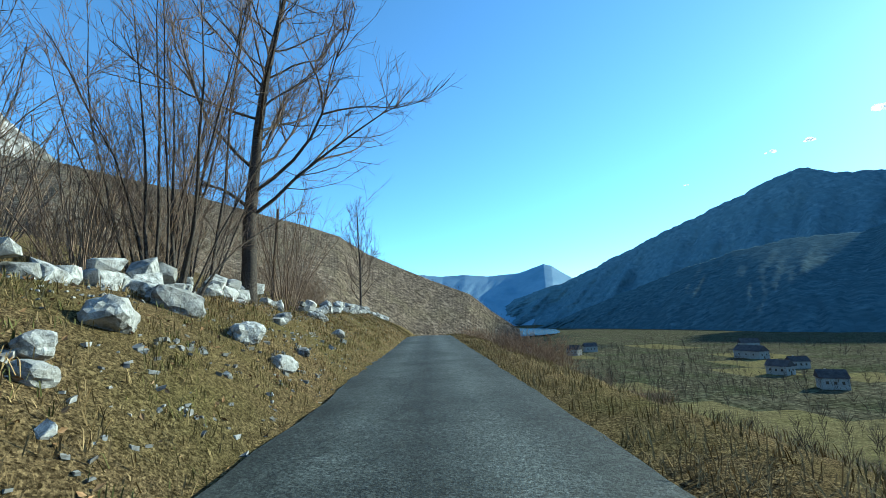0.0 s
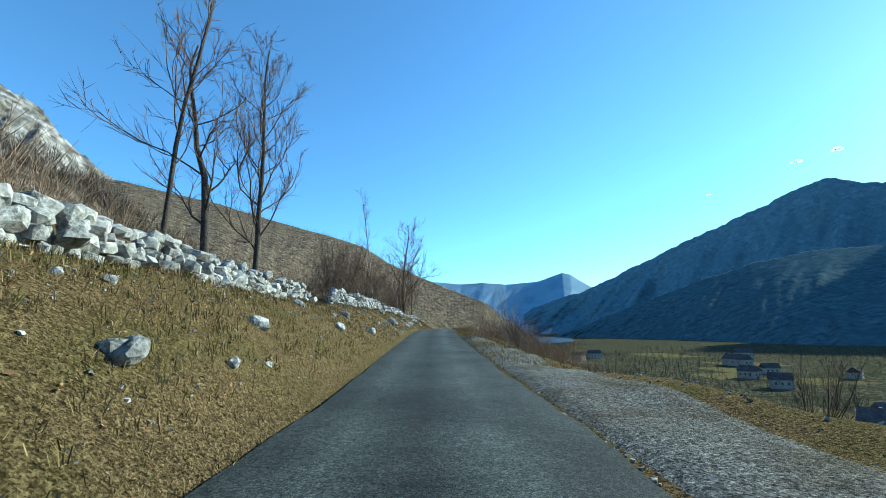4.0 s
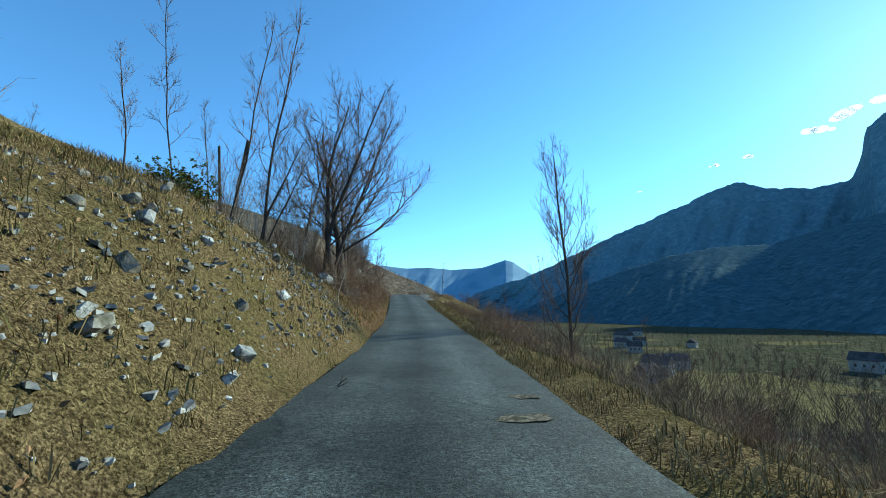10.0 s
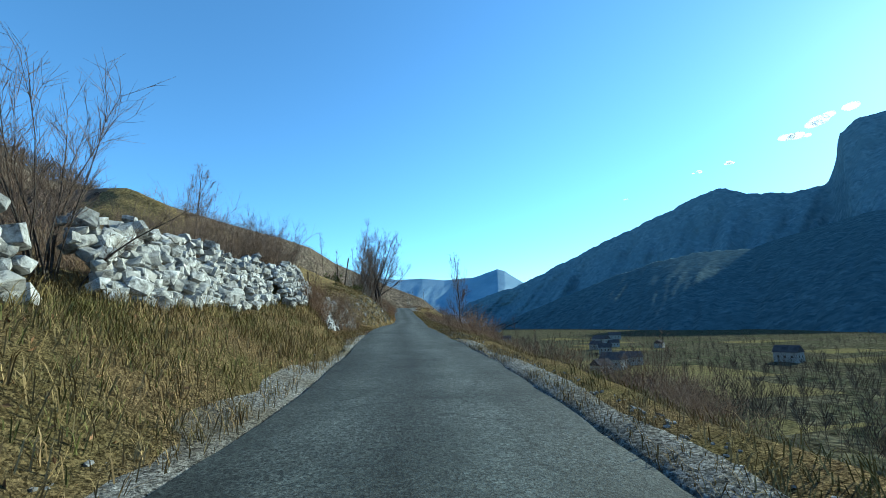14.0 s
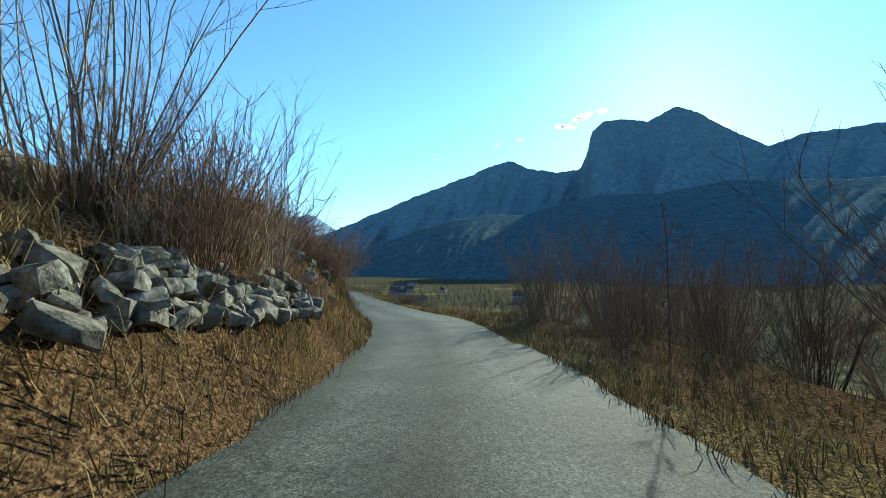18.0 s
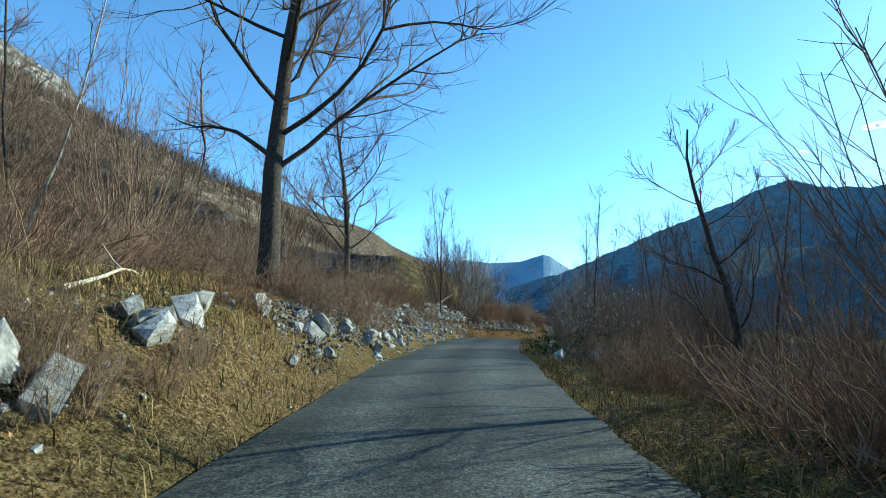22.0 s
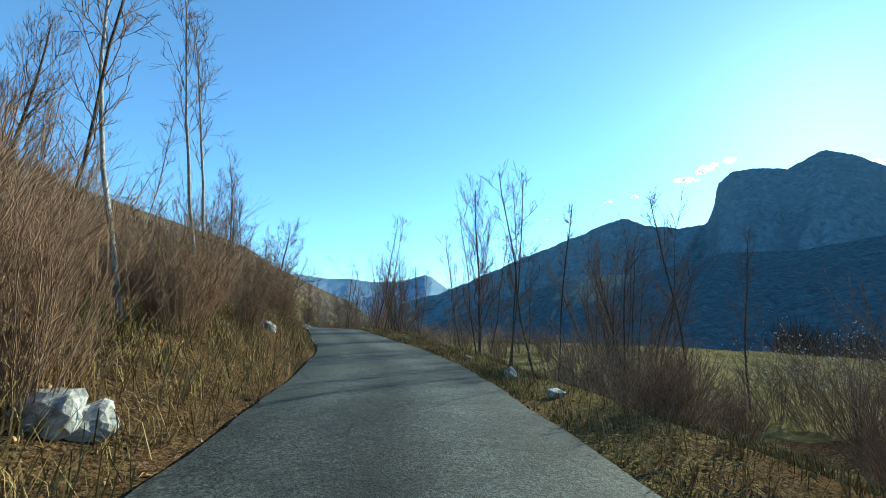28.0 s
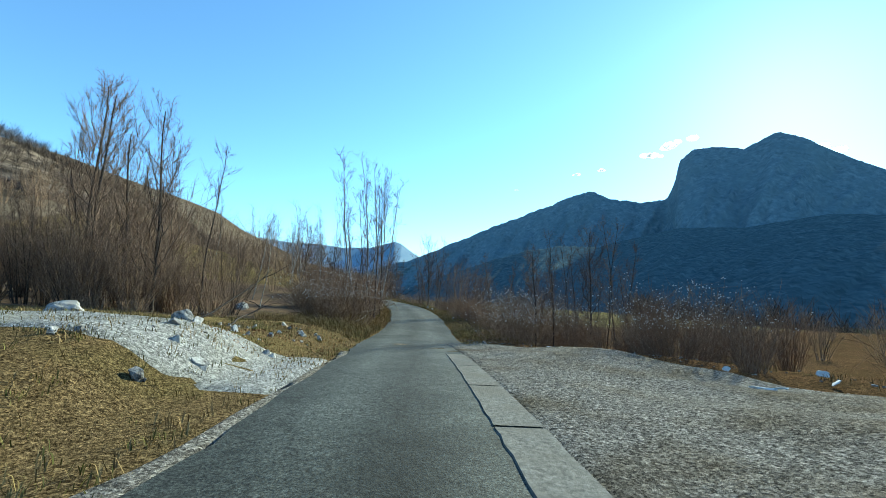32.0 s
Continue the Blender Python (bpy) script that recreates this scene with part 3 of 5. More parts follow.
def tubes_mesh(name, tubes, mat, parent, label=""):
    verts, faces = tubes_geometry(tubes)
    ob = mesh_object(name, verts.tolist(), faces.tolist(), mat, parent)
    if label:
        tagged(ob, label)
    return ob


def stand(name, label, category, group=""):
    """The Empty of a thing, far under the ground until it is copied to its places."""
    ob = new(name)
    return tagged(ob, label, category, group)


def broad_tree(seed, height, trunk_r, label, first=0.28, count=18, reach=0.45, stems=1, crook=0.05, mat=None, spread=1.0, lift=0.10, fine=4):
    rnd = np.random.default_rng(seed)
    ob = stand("bare_tree", label, "tree", "bare trees along the lane")
    limbs, twigs, trunks = [], [], []
    for s in range(stems):
        lean = rnd.normal(0, 0.06 if stems == 1 else 0.13, 3) * (1, 1, 0)
        pts = bough(rnd, np.array([0.25 * s, 0.1 * s, -0.4]), np.array([0, 0, 1.0]) + lean, height * rnd.uniform(0.9, 1.0), 9, crook, 0.05)
        r = trunk_r * (1 if s == 0 else 0.75)
        rad = [r * 1.25, r, *np.linspace(r * 0.9, 0.02, 8)]
        trunks.append((pts, rad, 8))
        grow(rnd, limbs, twigs, pts, r, height, first, count, reach, lift, spread, fine)
    tubes_mesh("trunk", trunks, mat or M_BARK, ob)
    for limb in limbs:
        tubes_mesh("limb", [limb], mat or M_BARK, ob)
    tagged(tubes_mesh("crown", twigs, M_TWIG, ob, "fine bare brown twigs"), kind="stuff")
    return ob


def sapling(seed, height, label, mat, r=0.05, count=10, reach=0.22, lean=0.06, low=0.25):
    rnd = np.random.default_rng(seed)
    ob = stand("sapling", label, "tree", "bare saplings along the lane")
    limbs, twigs = [], []
    pts = bough(rnd, np.array([0, 0, -0.3]), np.array([*rnd.normal(0, lean, 2), 1.0]), height, 9, 0.045, 0.03)
    grow(rnd, limbs, twigs, pts, r, height, low, count, reach, 0.07, 0.55, 2, 0.95, 0.24)
    tubes_mesh("trunk", [(pts, np.linspace(r, 0.012, 10), 7)], mat, ob)
    tagged(tubes_mesh("crown", limbs + twigs, M_TWIG, ob), kind="stuff")
    return ob


def coppice(seed, height, stems, label, mat, flare=0.35, name="coppice_shrub", twiggy=5, thick=0.014):
    """Many slender stems from one stool."""
    rnd = np.random.default_rng(seed)
    ob = stand(name, label, "shrub", "shrubs along the lane")
    rods, twigs = [], []
    for _ in range(stems):
        a, far = rnd.uniform(0, 2 * math.pi), rnd.uniform(0, 1) ** 0.7
        way = np.array([math.cos(a) * flare * far, math.sin(a) * flare * far, 1.0])
        h = height * rnd.uniform(0.55, 1.0)
        start = np.array([math.cos(a) * 0.35 * far, math.sin(a) * 0.35 * far, -0.2])
        pts = bough(rnd, start, way, h, 7, 0.075, 0.012)
        r = thick * rnd.uniform(0.6, 1.4)
        rods.append((pts, np.linspace(r, 0.004, 8), 4))
        for _ in range(twiggy):
            q, w = at_share(pts, rnd.uniform(0.25, 1.0))
            tip = w / np.linalg.norm(w) + rnd.normal(0, 0.36, 3)
            arm = bough(rnd, q, tip, h * rnd.uniform(0.08, 0.26), 3, 0.13, 0.05)
            twigs.append((arm, (0.0046, 0.004, 0.003, 0.002), 3))
            for _ in range(4 if thick > 0.02 else 2):
                q2, w2 = at_share(arm, rnd.uniform(0.1, 1.0))
                twigs.append((bough(rnd, q2, w2 / np.linalg.norm(w2) + rnd.normal(0, 0.4, 3), h * rnd.uniform(0.04, 0.12), 2, 0.1, 0.05), (0.0034, 0.0028, 0.0018), 3))
    tagged(tubes_mesh("stem_clump", rods, mat, ob), kind="stuff")
    tagged(tubes_mesh("crown", twigs, M_TWIG if mat in (M_BARK, M_STEM) else mat, ob), kind="stuff")
    return ob


def scrub(seed, height, width, stems, label, mat, name="scrub_bush", droop=-0.03, fluff=0, leaves=0):
    """A low tangle of thin arching stems, with seed fluff or evergreen leaves where asked for."""
    rnd = np.random.default_rng(seed)
    ob = stand(name, label, "shrub", "shrubs along the lane") if fluff or leaves else None
    rods, tips = [], []
    for _ in range(stems):
        a, far = rnd.uniform(0, 2 * math.pi), rnd.uniform(0, 1) ** 0.6
        start = np.array([math.cos(a) * width * 0.4 * far, math.sin(a) * width * 0.4 * far, -0.15])
        way = np.array([math.cos(a) * 0.5 * far, math.sin(a) * 0.5 * far, 1.0]) + rnd.normal(0, 0.18, 3)
        pts = bough(rnd, start, way, height * rnd.uniform(0.6, 1.15), 3, 0.16, droop)
        rods.append((pts, np.linspace(0.006, 0.003, 4), 3))
        for _ in range(3):
            q, w = at_share(pts, rnd.uniform(0.25, 1.0))
            arm = bough(rnd, q, w / np.linalg.norm(w) + rnd.normal(0, 0.7, 3), height * rnd.uniform(0.12, 0.35), 2, 0.2, 0.0)
            rods.append((arm, (0.005, 0.004, 0.003), 3))
            tips += arm[1:]
    if ob is None:
        return tagged(tubes_mesh(name, rods, mat, None), label, "shrub", "shrubs along the lane")
    tagged(tubes_mesh("stem_clump", rods, mat, ob), kind="stuff")
    if fluff:
        verts, faces = [], []
        for n in rnd.choice(len(tips), fluff):
            if tips[n][2] < height * 0.45:
                continue
            add_tuft(rnd, verts, faces, tips[n] + rnd.normal(0, 0.05, 3), 0.022)
        tagged(mesh_object("seed_fluff", verts, faces, M_FLUFF, ob, smooth=False), "white feathery seed heads", kind="stuff")
    if leaves:
        verts, faces = [], []
        for n in rnd.choice(len(tips), leaves):
            add_leaf(rnd, verts, faces, tips[n] + rnd.normal(0, 0.06, 3), 0.07)
        tagged(mesh_object("foliage", verts, faces, M_EVERGREEN, ob, smooth=False), kind="stuff")
    return ob


def add_tuft(rnd, verts, faces, p, size):
    """A small eight-sided puff."""
    base = len(verts)
    s = size * rnd.uniform(0.6, 1.3)
    for v in ((1, 0, 0), (-1, 0, 0), (0, 1, 0), (0, -1, 0), (0, 0, 1), (0, 0, -1)):
        verts.append(tuple(p + np.array(v) * s * rnd.uniform(0.6, 1.2)))
    for a, b, c in ((0, 2, 4), (2, 1, 4), (1, 3, 4), (3, 0, 4), (2, 0, 5), (1, 2, 5), (3, 1, 5), (0, 3, 5)):
        faces.append((base + a, base + b, base + c))


def add_leaf(rnd, verts, faces, p, size):
    """A leaf folded along its middle."""
    base = len(verts)
    a, b = rnd.normal(0, 1, 3), rnd.normal(0, 1, 3)
    a /= np.linalg.norm(a)
    b = np.cross(a, b)
    b /= np.linalg.norm(b) + 1e-9
    c = np.cross(a, b)
    s = size * rnd.uniform(0.6, 1.3)
    for v in (-a * s, b * s * 0.5 + c * s * 0.2, a * s, -b * s * 0.5 + c * s * 0.2):
        verts.append(tuple(p + v))
    faces += [(base, base + 1, base + 2), (base, base + 2, base + 3)]


KINDS = {
    "oak": (broad_tree(11, 12, 0.155, "tall bare tree with dark trunk and spreading branches on the bank", 0.22, 28, 0.42, fine=7), 12),
    "ash": (broad_tree(12, 10, 0.085, "bare slender tree with rising branches beside the lane", 0.16, 28, 0.36, lift=0.20, spread=0.75, fine=6), 10),
    "old": (broad_tree(13, 9, 0.16, "gnarled old bare tree with a thick crooked trunk", 0.22, 20, 0.46, 2, 0.10, fine=6), 9),
    "twin": (broad_tree(14, 11, 0.13, "bare tree with two leaning dark trunks on the bank", 0.24, 20, 0.38, 2, 0.07, fine=6), 11),
    "lean": (broad_tree(15, 7, 0.085, "small crooked bare tree on the slope", 0.25, 13, 0.45, 1, 0.14), 7),
    "spread": (broad_tree(16, 11, 0.15, "large bare tree with wide level boughs beside the lane", 0.2, 30, 0.44, lift=0.09, spread=1.1, fine=6), 11),
    "birch": (sapling(21, 9, "thin pale-barked bare sapling leaning over the bank", M_PALE, 0.05, 12, 0.24, 0.09, 0.48), 9),
    "pole": (sapling(22, 8, "thin straight grey-barked bare sapling", M_BARK, 0.037, 14, 0.2), 8),
    "whip": (sapling(23, 6, "very thin bare young tree with few twigs", M_BARK, 0.026, 9, 0.13, 0.03), 6),
    "alder": (sapling(24, 9, "slim dark bare tree with short rising branches", M_BARK, 0.06, 18, 0.27, 0.05), 9),
    "hazel": (coppice(31, 5, 17, "hazel shrub of many slender bare stems", M_BARK, 0.42, "hazel_shrub", 30, 0.023), 5),
    "hazel2": (coppice(32, 5, 32, "clump of upright bare brown stems on the bank", M_STEM, 0.34, twiggy=11), 5),
    "greyrods": (coppice(33, 5, 26, "clump of pale grey slender bare stems", M_PALE, 0.3, "pale_shrub", 9, 0.016), 5),
    "redrods": (coppice(34, 3, 110, "thicket of reddish-brown upright stems at the road edge", M_RED, 0.4, "thicket", 6, 0.0075), 3),
    "dense": (coppice(35, 4, 60, "dense dark twiggy bare shrub", M_STEM, 0.55, "dense_shrub", 8, 0.014), 4),
    "scrub": (scrub(41, 1.6, 2.2, 170, "low tangle of brown bare scrub", M_STEM), 1.6),
    "bramble": (scrub(42, 1.2, 2.4, 170, "reddish-brown bramble tangle on the verge", M_RED, "bramble", -0.12), 1.2),
    "fluff": (scrub(43, 2.4, 3.0, 240, "bare bush hung with white feathery seed heads", M_STEM, "seeding_bush", -0.03, 1100), 2.4),
    "ever": (scrub(44, 1.2, 2.2, 60, "low dark evergreen bush on the slope", M_STEM, "evergreen_bush", -0.02, 0, 1500), 1.2),
    "ivy": (scrub(45, 0.7, 2.4, 50, "low patch of yellowish-green evergreen leaves on the verge", M_STEM, "evergreen_patch", -0.1, 0, 500), 0.7),
}
UNUSED = set(KINDS)


def spot(u, d):
    """World place at drive time u and d metres to the right of the road's middle."""
    i = np.interp(u, LINE[:, 0], np.arange(len(LINE)))
    p = np.array([np.interp(i, np.arange(len(LINE)), LINE[:, c]) for c in (1, 2)])
    s = np.array([np.interp(i, np.arange(len(LINE)), RIGHT[:, c]) for c in (0, 1)])
    x, y = p + s * d
    return x, y, float(height([x], [y])[0])


PLANT_RND = np.random.default_rng(77)


def plant(kind, u, d, tall, lean=(0, 0), turn=None):
    """A copy of a kind of plant at its place, tall metres high."""
    ob, own = KINDS[kind]
    x, y, z = spot(u, d)
    s = tall / own
    wide = s * PLANT_RND.uniform(0.85, 1.15)
    a = PLANT_RND.uniform(0, 360) if turn is None else turn
    m = pose(x, y, z - 0.05, lean[0], lean[1], a)
    if kind in UNUSED:
        UNUSED.discard(kind)
        made, made.matrix_basis = ob, m
    else:
        made = copy_thing(ob, m)
    made.scale = (wide, wide, s)
    return made


# kind, drive time, metres right of the road's middle, height
FIRST_RISE = [
    ("ash", -3.2, -6.0, 11.5),
    ("hazel2", -1.6, -6.0, 3.8),
    ("hazel", -0.9, -6.0, 6.4),
    ("oak", -1.0, -5.0, 15.0),
    ("hazel", -0.75, -5.4, 7.2),
    ("hazel2", -1.3, -5.3, 6.0),
    ("pole", -0.9, -5.6, 9.5),
    ("hazel2", -0.6, -6.4, 1.5),
    ("hazel", -0.2, -8.5, 6.7),
    ("scrub", -0.1, 6.1, 1.8),
    ("birch", 0.3, -6.5, 13.0),
    ("hazel2", 0.4, -6.0, 3.7),
    ("scrub", 0.5, 6.0, 2.2),
    ("hazel", 0.9, -6.1, 5.4),
    ("greyrods", 1.0, 6.0, 5.2)]
LAYBY = [
    ("hazel", 1.4, -6.7, 4.9),
    ("dense", 1.4, 6.1, 2.9),
    ("ash", 2.8, -6.0, 10.9),
    ("lean", 2.9, -7.0, 10.4),
    ("alder", 3.0, -7.7, 12.8),
    ("hazel", 3.8, -6.1, 6.5),
    ("old", 4.2, -5.9, 8.2),
    ("scrub", 4.2, 4.5, 0.8),
    ("dense", 4.2, -6.0, 4.5),
    ("hazel", 4.5, -6.1, 4.7),
    ("hazel2", 4.5, -4.6, 2.0),
    ("scrub", 4.7, 4.8, 0.6),
    ("whip", 5.0, 5.0, 4.7),
    ("hazel", 4.9, -6.0, 6.9),
    ("bramble", 4.9, 6.1, 0.9)]
CREST = [
    ("scrub", 5.1, 11.1, 2.2),
    ("hazel", 5.3, -6.1, 4.2),
    ("hazel2", 5.4, -6.1, 2.9),
    ("hazel", 5.9, -6.6, 5.0),
    ("hazel2", 6.3, -4.6, 1.4),
    ("hazel2", 6.6, -4.5, 1.1),
    ("oak", 6.3, -5.7, 13.4),
    ("alder", 5.7, -6.8, 12.0),
    ("ash", 5.6, -6.5, 11.2),
    ("hazel", 5.2, -6.8, 4.0),
    ("hazel", 4.95, -6.6, 4.8),
    ("hazel2", 5.05, -7.2, 4.6),
    ("dense", 6.8, 6.0, 2.0),
    ("scrub", 7.0, 6.0, 2.1),
    ("dense", 7.2, 6.0, 2.2),
    ("lean", 7.35, -7.2, 9.5),
    ("dense", 7.7, 6.0, 2.2),
    ("twin", 8.0, -4.5, 11.0),
    ("old", 8.05, -3.4, 11.5),
    ("ever", 8.3, -10.0, 1.5),
    ("ash", 8.1, 7.2, 12.0)]
CUTTING = [
    ("twin", 8.4, -6.1, 5.1),
    ("alder", 8.4, -6.0, 10.6),
    ("pole", 8.7, -6.1, 7.9),
    ("pole", 9.0, -6.0, 5.1),
    ("ever", 9.0, -6.0, 0.7),
    ("alder", 9.3, -5.1, 2.5),
    ("pole", 9.4, -7.5, 4.3),
    ("lean", 9.8, -10.8, 3.6),
    ("dense", 9.9, 6.0, 3.7),
    ("lean", 10.2, -7.7, 3.0),
    ("whip", 10.4, -13.7, 4.8),
    ("lean", 10.6, -9.5, 4.2),
    ("dense", 10.9, -9.2, 4.3),
    ("hazel", 10.9, -12.9, 4.0)]
LONG_WALL = [
    ("hazel2", 11.1, -7.4, 3.7),
    ("hazel", 11.3, -7.4, 4.0),
    ("ash", 11.5, -11.3, 6.2),
    ("dense", 11.8, 3.6, 1.4),
    ("hazel", 13.3, -5.4, 3.6),
    ("whip", 14.7, 5.0, 2.3),
    ("hazel2", 14.8, -5.0, 2.2),
    ("scrub", 15.0, 3.0, 0.8),
    ("greyrods", 15.1, -5.1, 2.4),
    ("greyrods", 16.1, -5.4, 1.1)]
BEND = [
    ("dense", 16.5, 3.6, 2.5),
    ("dense", 17.1, 3.6, 2.0),
    ("greyrods", 17.2, -3.2, 3.3),
    ("whip", 17.3, 3.7, 2.9),
    ("greyrods", 17.4, -5.1, 7.0),
    ("lean", 17.5, -3.3, 0.8),
    ("redrods", 17.5, -3.0, 2.3),
    ("hazel", 17.6, -3.4, 1.7),
    ("dense", 17.6, 7.7, 4.5),
    ("redrods", 17.8, -3.0, 1.6),
    ("pole", 17.9, -9.5, 13.5),
    ("pole", 17.9, -7.5, 11.5),
    ("pole", 18.0, 5.0, 8.5),
    ("hazel", 18.0, 3.6, 2.6),
    ("greyrods", 18.0, -5.3, 7.0),
    ("greyrods", 18.25, -4.2, 6.4),
    ("greyrods", 18.1, -4.6, 6.8),
    ("dense", 18.3, 5.1, 3.5)]
THICKET = [
    ("hazel2", 18.4, -3.2, 3.2),
    ("hazel2", 18.4, 4.5, 4.5),
    ("greyrods", 18.5, -3.2, 2.7),
    ("hazel", 18.6, -5.1, 7.0), ("hazel", 18.35, -3.6, 6.5), ("hazel2", 18.75, -3.9, 6.2), ("greyrods", 18.6, -3.4, 6.0), ("hazel", 18.9, -4.4, 5.5), ("dense", 18.6, 4.2, 4.0), ("dense", 18.2, 4.0, 3.4), ("hazel2", 18.9, 4.6, 4.2), ("dense", 17.9, 4.6, 3.0), ("hazel2", 18.4, 3.7, 3.0), ("dense", 19.0, 3.9, 3.0), ("dense", 17.7, 5.4, 4.2),
    ("greyrods", 18.8, 5.1, 6.9),
    ("greyrods", 19.2, 5.0, 5.0),
    ("pole", 19.3, -3.6, 4.6),
    ("hazel", 19.4, 5.1, 4.6),
    ("spread", 19.9, -6.8, 12.5),
    ("pole", 19.4, -3.0, 8.2),
    ("fluff", 20.2, 5.1, 2.8)]
BIG_TREES = [
    ("hazel2", 20.4, 6.2, 3.6),
    ("oak", 21.1, -4.1, 16.0),
    ("birch", 20.9, -12.8, 9.7),
    ("hazel2", 21.2, 6.4, 4.6),
    ("lean", 21.3, 4.4, 5.6),
    ("alder", 21.7, -5.0, 8.7),
    ("pole", 21.7, -5.0, 10.7),
    ("dense", 21.7, 4.5, 4.5),
    ("pole", 22.0, -5.0, 5.1),
    ("whip", 22.1, 5.1, 3.8),
    ("birch", 22.2, -7.2, 5.4),
    ("birch", 22.2, -5.0, 8.5),
    ("birch", 22.6, -4.5, 9.5),
    ("birch", 22.45, -5.3, 9.0),
    ("birch", 22.8, -5.0, 8.0),
    ("birch", 21.9, -4.8, 8.0)]
SAPLINGS = [
    ("pole", 22.3, -5.0, 7.6),
    ("pole", 22.6, 10.0, 10.0),
    ("pole", 22.7, -6.0, 6.6),
    ("alder", 23.1, 3.7, 7.4),
    ("hazel2", 23.0, 9.8, 7.0),
    ("birch", 23.2, -4.7, 2.8),
    ("alder", 23.3, 3.5, 6.2),
    ("pole", 23.3, 3.9, 5.2),
    ("pole", 23.3, -5.0, 2.6),
    ("birch", 23.5, -4.9, 3.8)]
REEDS = [
    ("ash", 25.7, 6.6, 11.0),
    ("hazel2", 24.6, 3.2, 6.1),
    ("pole", 24.7, 2.8, 8.6),
    ("pole", 25.0, 2.8, 7.8),
    ("ash", 25.0, -6.3, 8.0),
    ("hazel", 25.2, 3.4, 4.5),
    ("hazel", 25.6, 14.4, 7.0),
    ("birch", 25.8, -4.8, 6.8),
    ("pole", 26.2, 5.8, 9.6),
    ("pole", 26.35, 6.3, 9.2),
    ("hazel", 26.6, 8.0, 7.0),
    ("birch", 26.3, -4.2, 3.1),
    ("dense", 26.3, 3.6, 1.5),
    ("pole", 26.4, 5.0, 7.9),
    ("pole", 26.6, 3.0, 4.7),
    ("whip", 26.7, 5.1, 5.8),
    ("fluff", 26.9, 12.7, 2.8),
    ("pole", 26.9, -13.1, 3.4),
    ("ash", 27.1, -6.8, 5.8)]
POPLARS = [
    ("dense", 27.3, 10.7, 4.5),
    ("birch", 27.1, -4.5, 9.0),
    ("birch", 26.6, -4.6, 10.0),
    ("birch", 26.3, -5.0, 9.5),
    ("pole", 27.3, -4.8, 7.5),
    ("birch", 23.55, -4.0, 8.0),
    ("ash", 27.6, -20.6, 8.5),
    ("ash", 27.6, -13.9, 4.0),
    ("ash", 28.0, 14.6, 10.0),
    ("birch", 27.9, -3.2, 11.5),
    ("dense", 28.1, 19.0, 4.5),
    ("birch", 28.2, -3.5, 10.5),
    ("pole", 28.2, -16.8, 10.9),
    ("alder", 28.9, -2.6, 8.0),
    ("hazel2", 28.3, 3.0, 4.6),
    ("birch", 28.35, -3.1, 10.0), ("birch", 28.55, -3.3, 10.5), ("birch", 28.45, -2.7, 9.6), ("alder", 28.5, -2.5, 9.0), ("birch", 28.75, -3.7, 10.8),
    ("fluff", 28.5, 9.8, 2.6)]
JUNCTION = [
    ("pole", 28.8, -2.8, 8.6),
    ("pole", 28.95, -2.9, 7.8),
    ("dense", 28.8, -19.6, 4.5),
    ("fluff", 28.8, 6.0, 2.8),
    ("dense", 28.9, -16.5, 4.5),
    ("ash", 29.3, -17.2, 12.7),
    ("ash", 29.55, -15.4, 11.5),
    ("fluff", 29.35, -3.9, 2.6), ("ash", 30.05, -9.5, 8.8), ("ash", 29.9, -11.5, 8.2), ("alder", 29.95, -8.3, 7.0),
    ("fluff", 29.7, 5.2, 2.4),
    ("ash", 29.9, 5.0, 4.5),
    ("fluff", 30.6, 7.4, 2.2), ("fluff", 30.0, 3.9, 2.0), ("fluff", 29.2, -4.6, 2.6),
    ("dense", 30.9, 7.4, 2.0)]
for kind, u, d, tall in (FIRST_RISE + LAYBY + CREST + CUTTING + LONG_WALL + BEND + THICKET + BIG_TREES + SAPLINGS + REEDS + POPLARS + JUNCTION):
    plant(kind, u, d, tall)


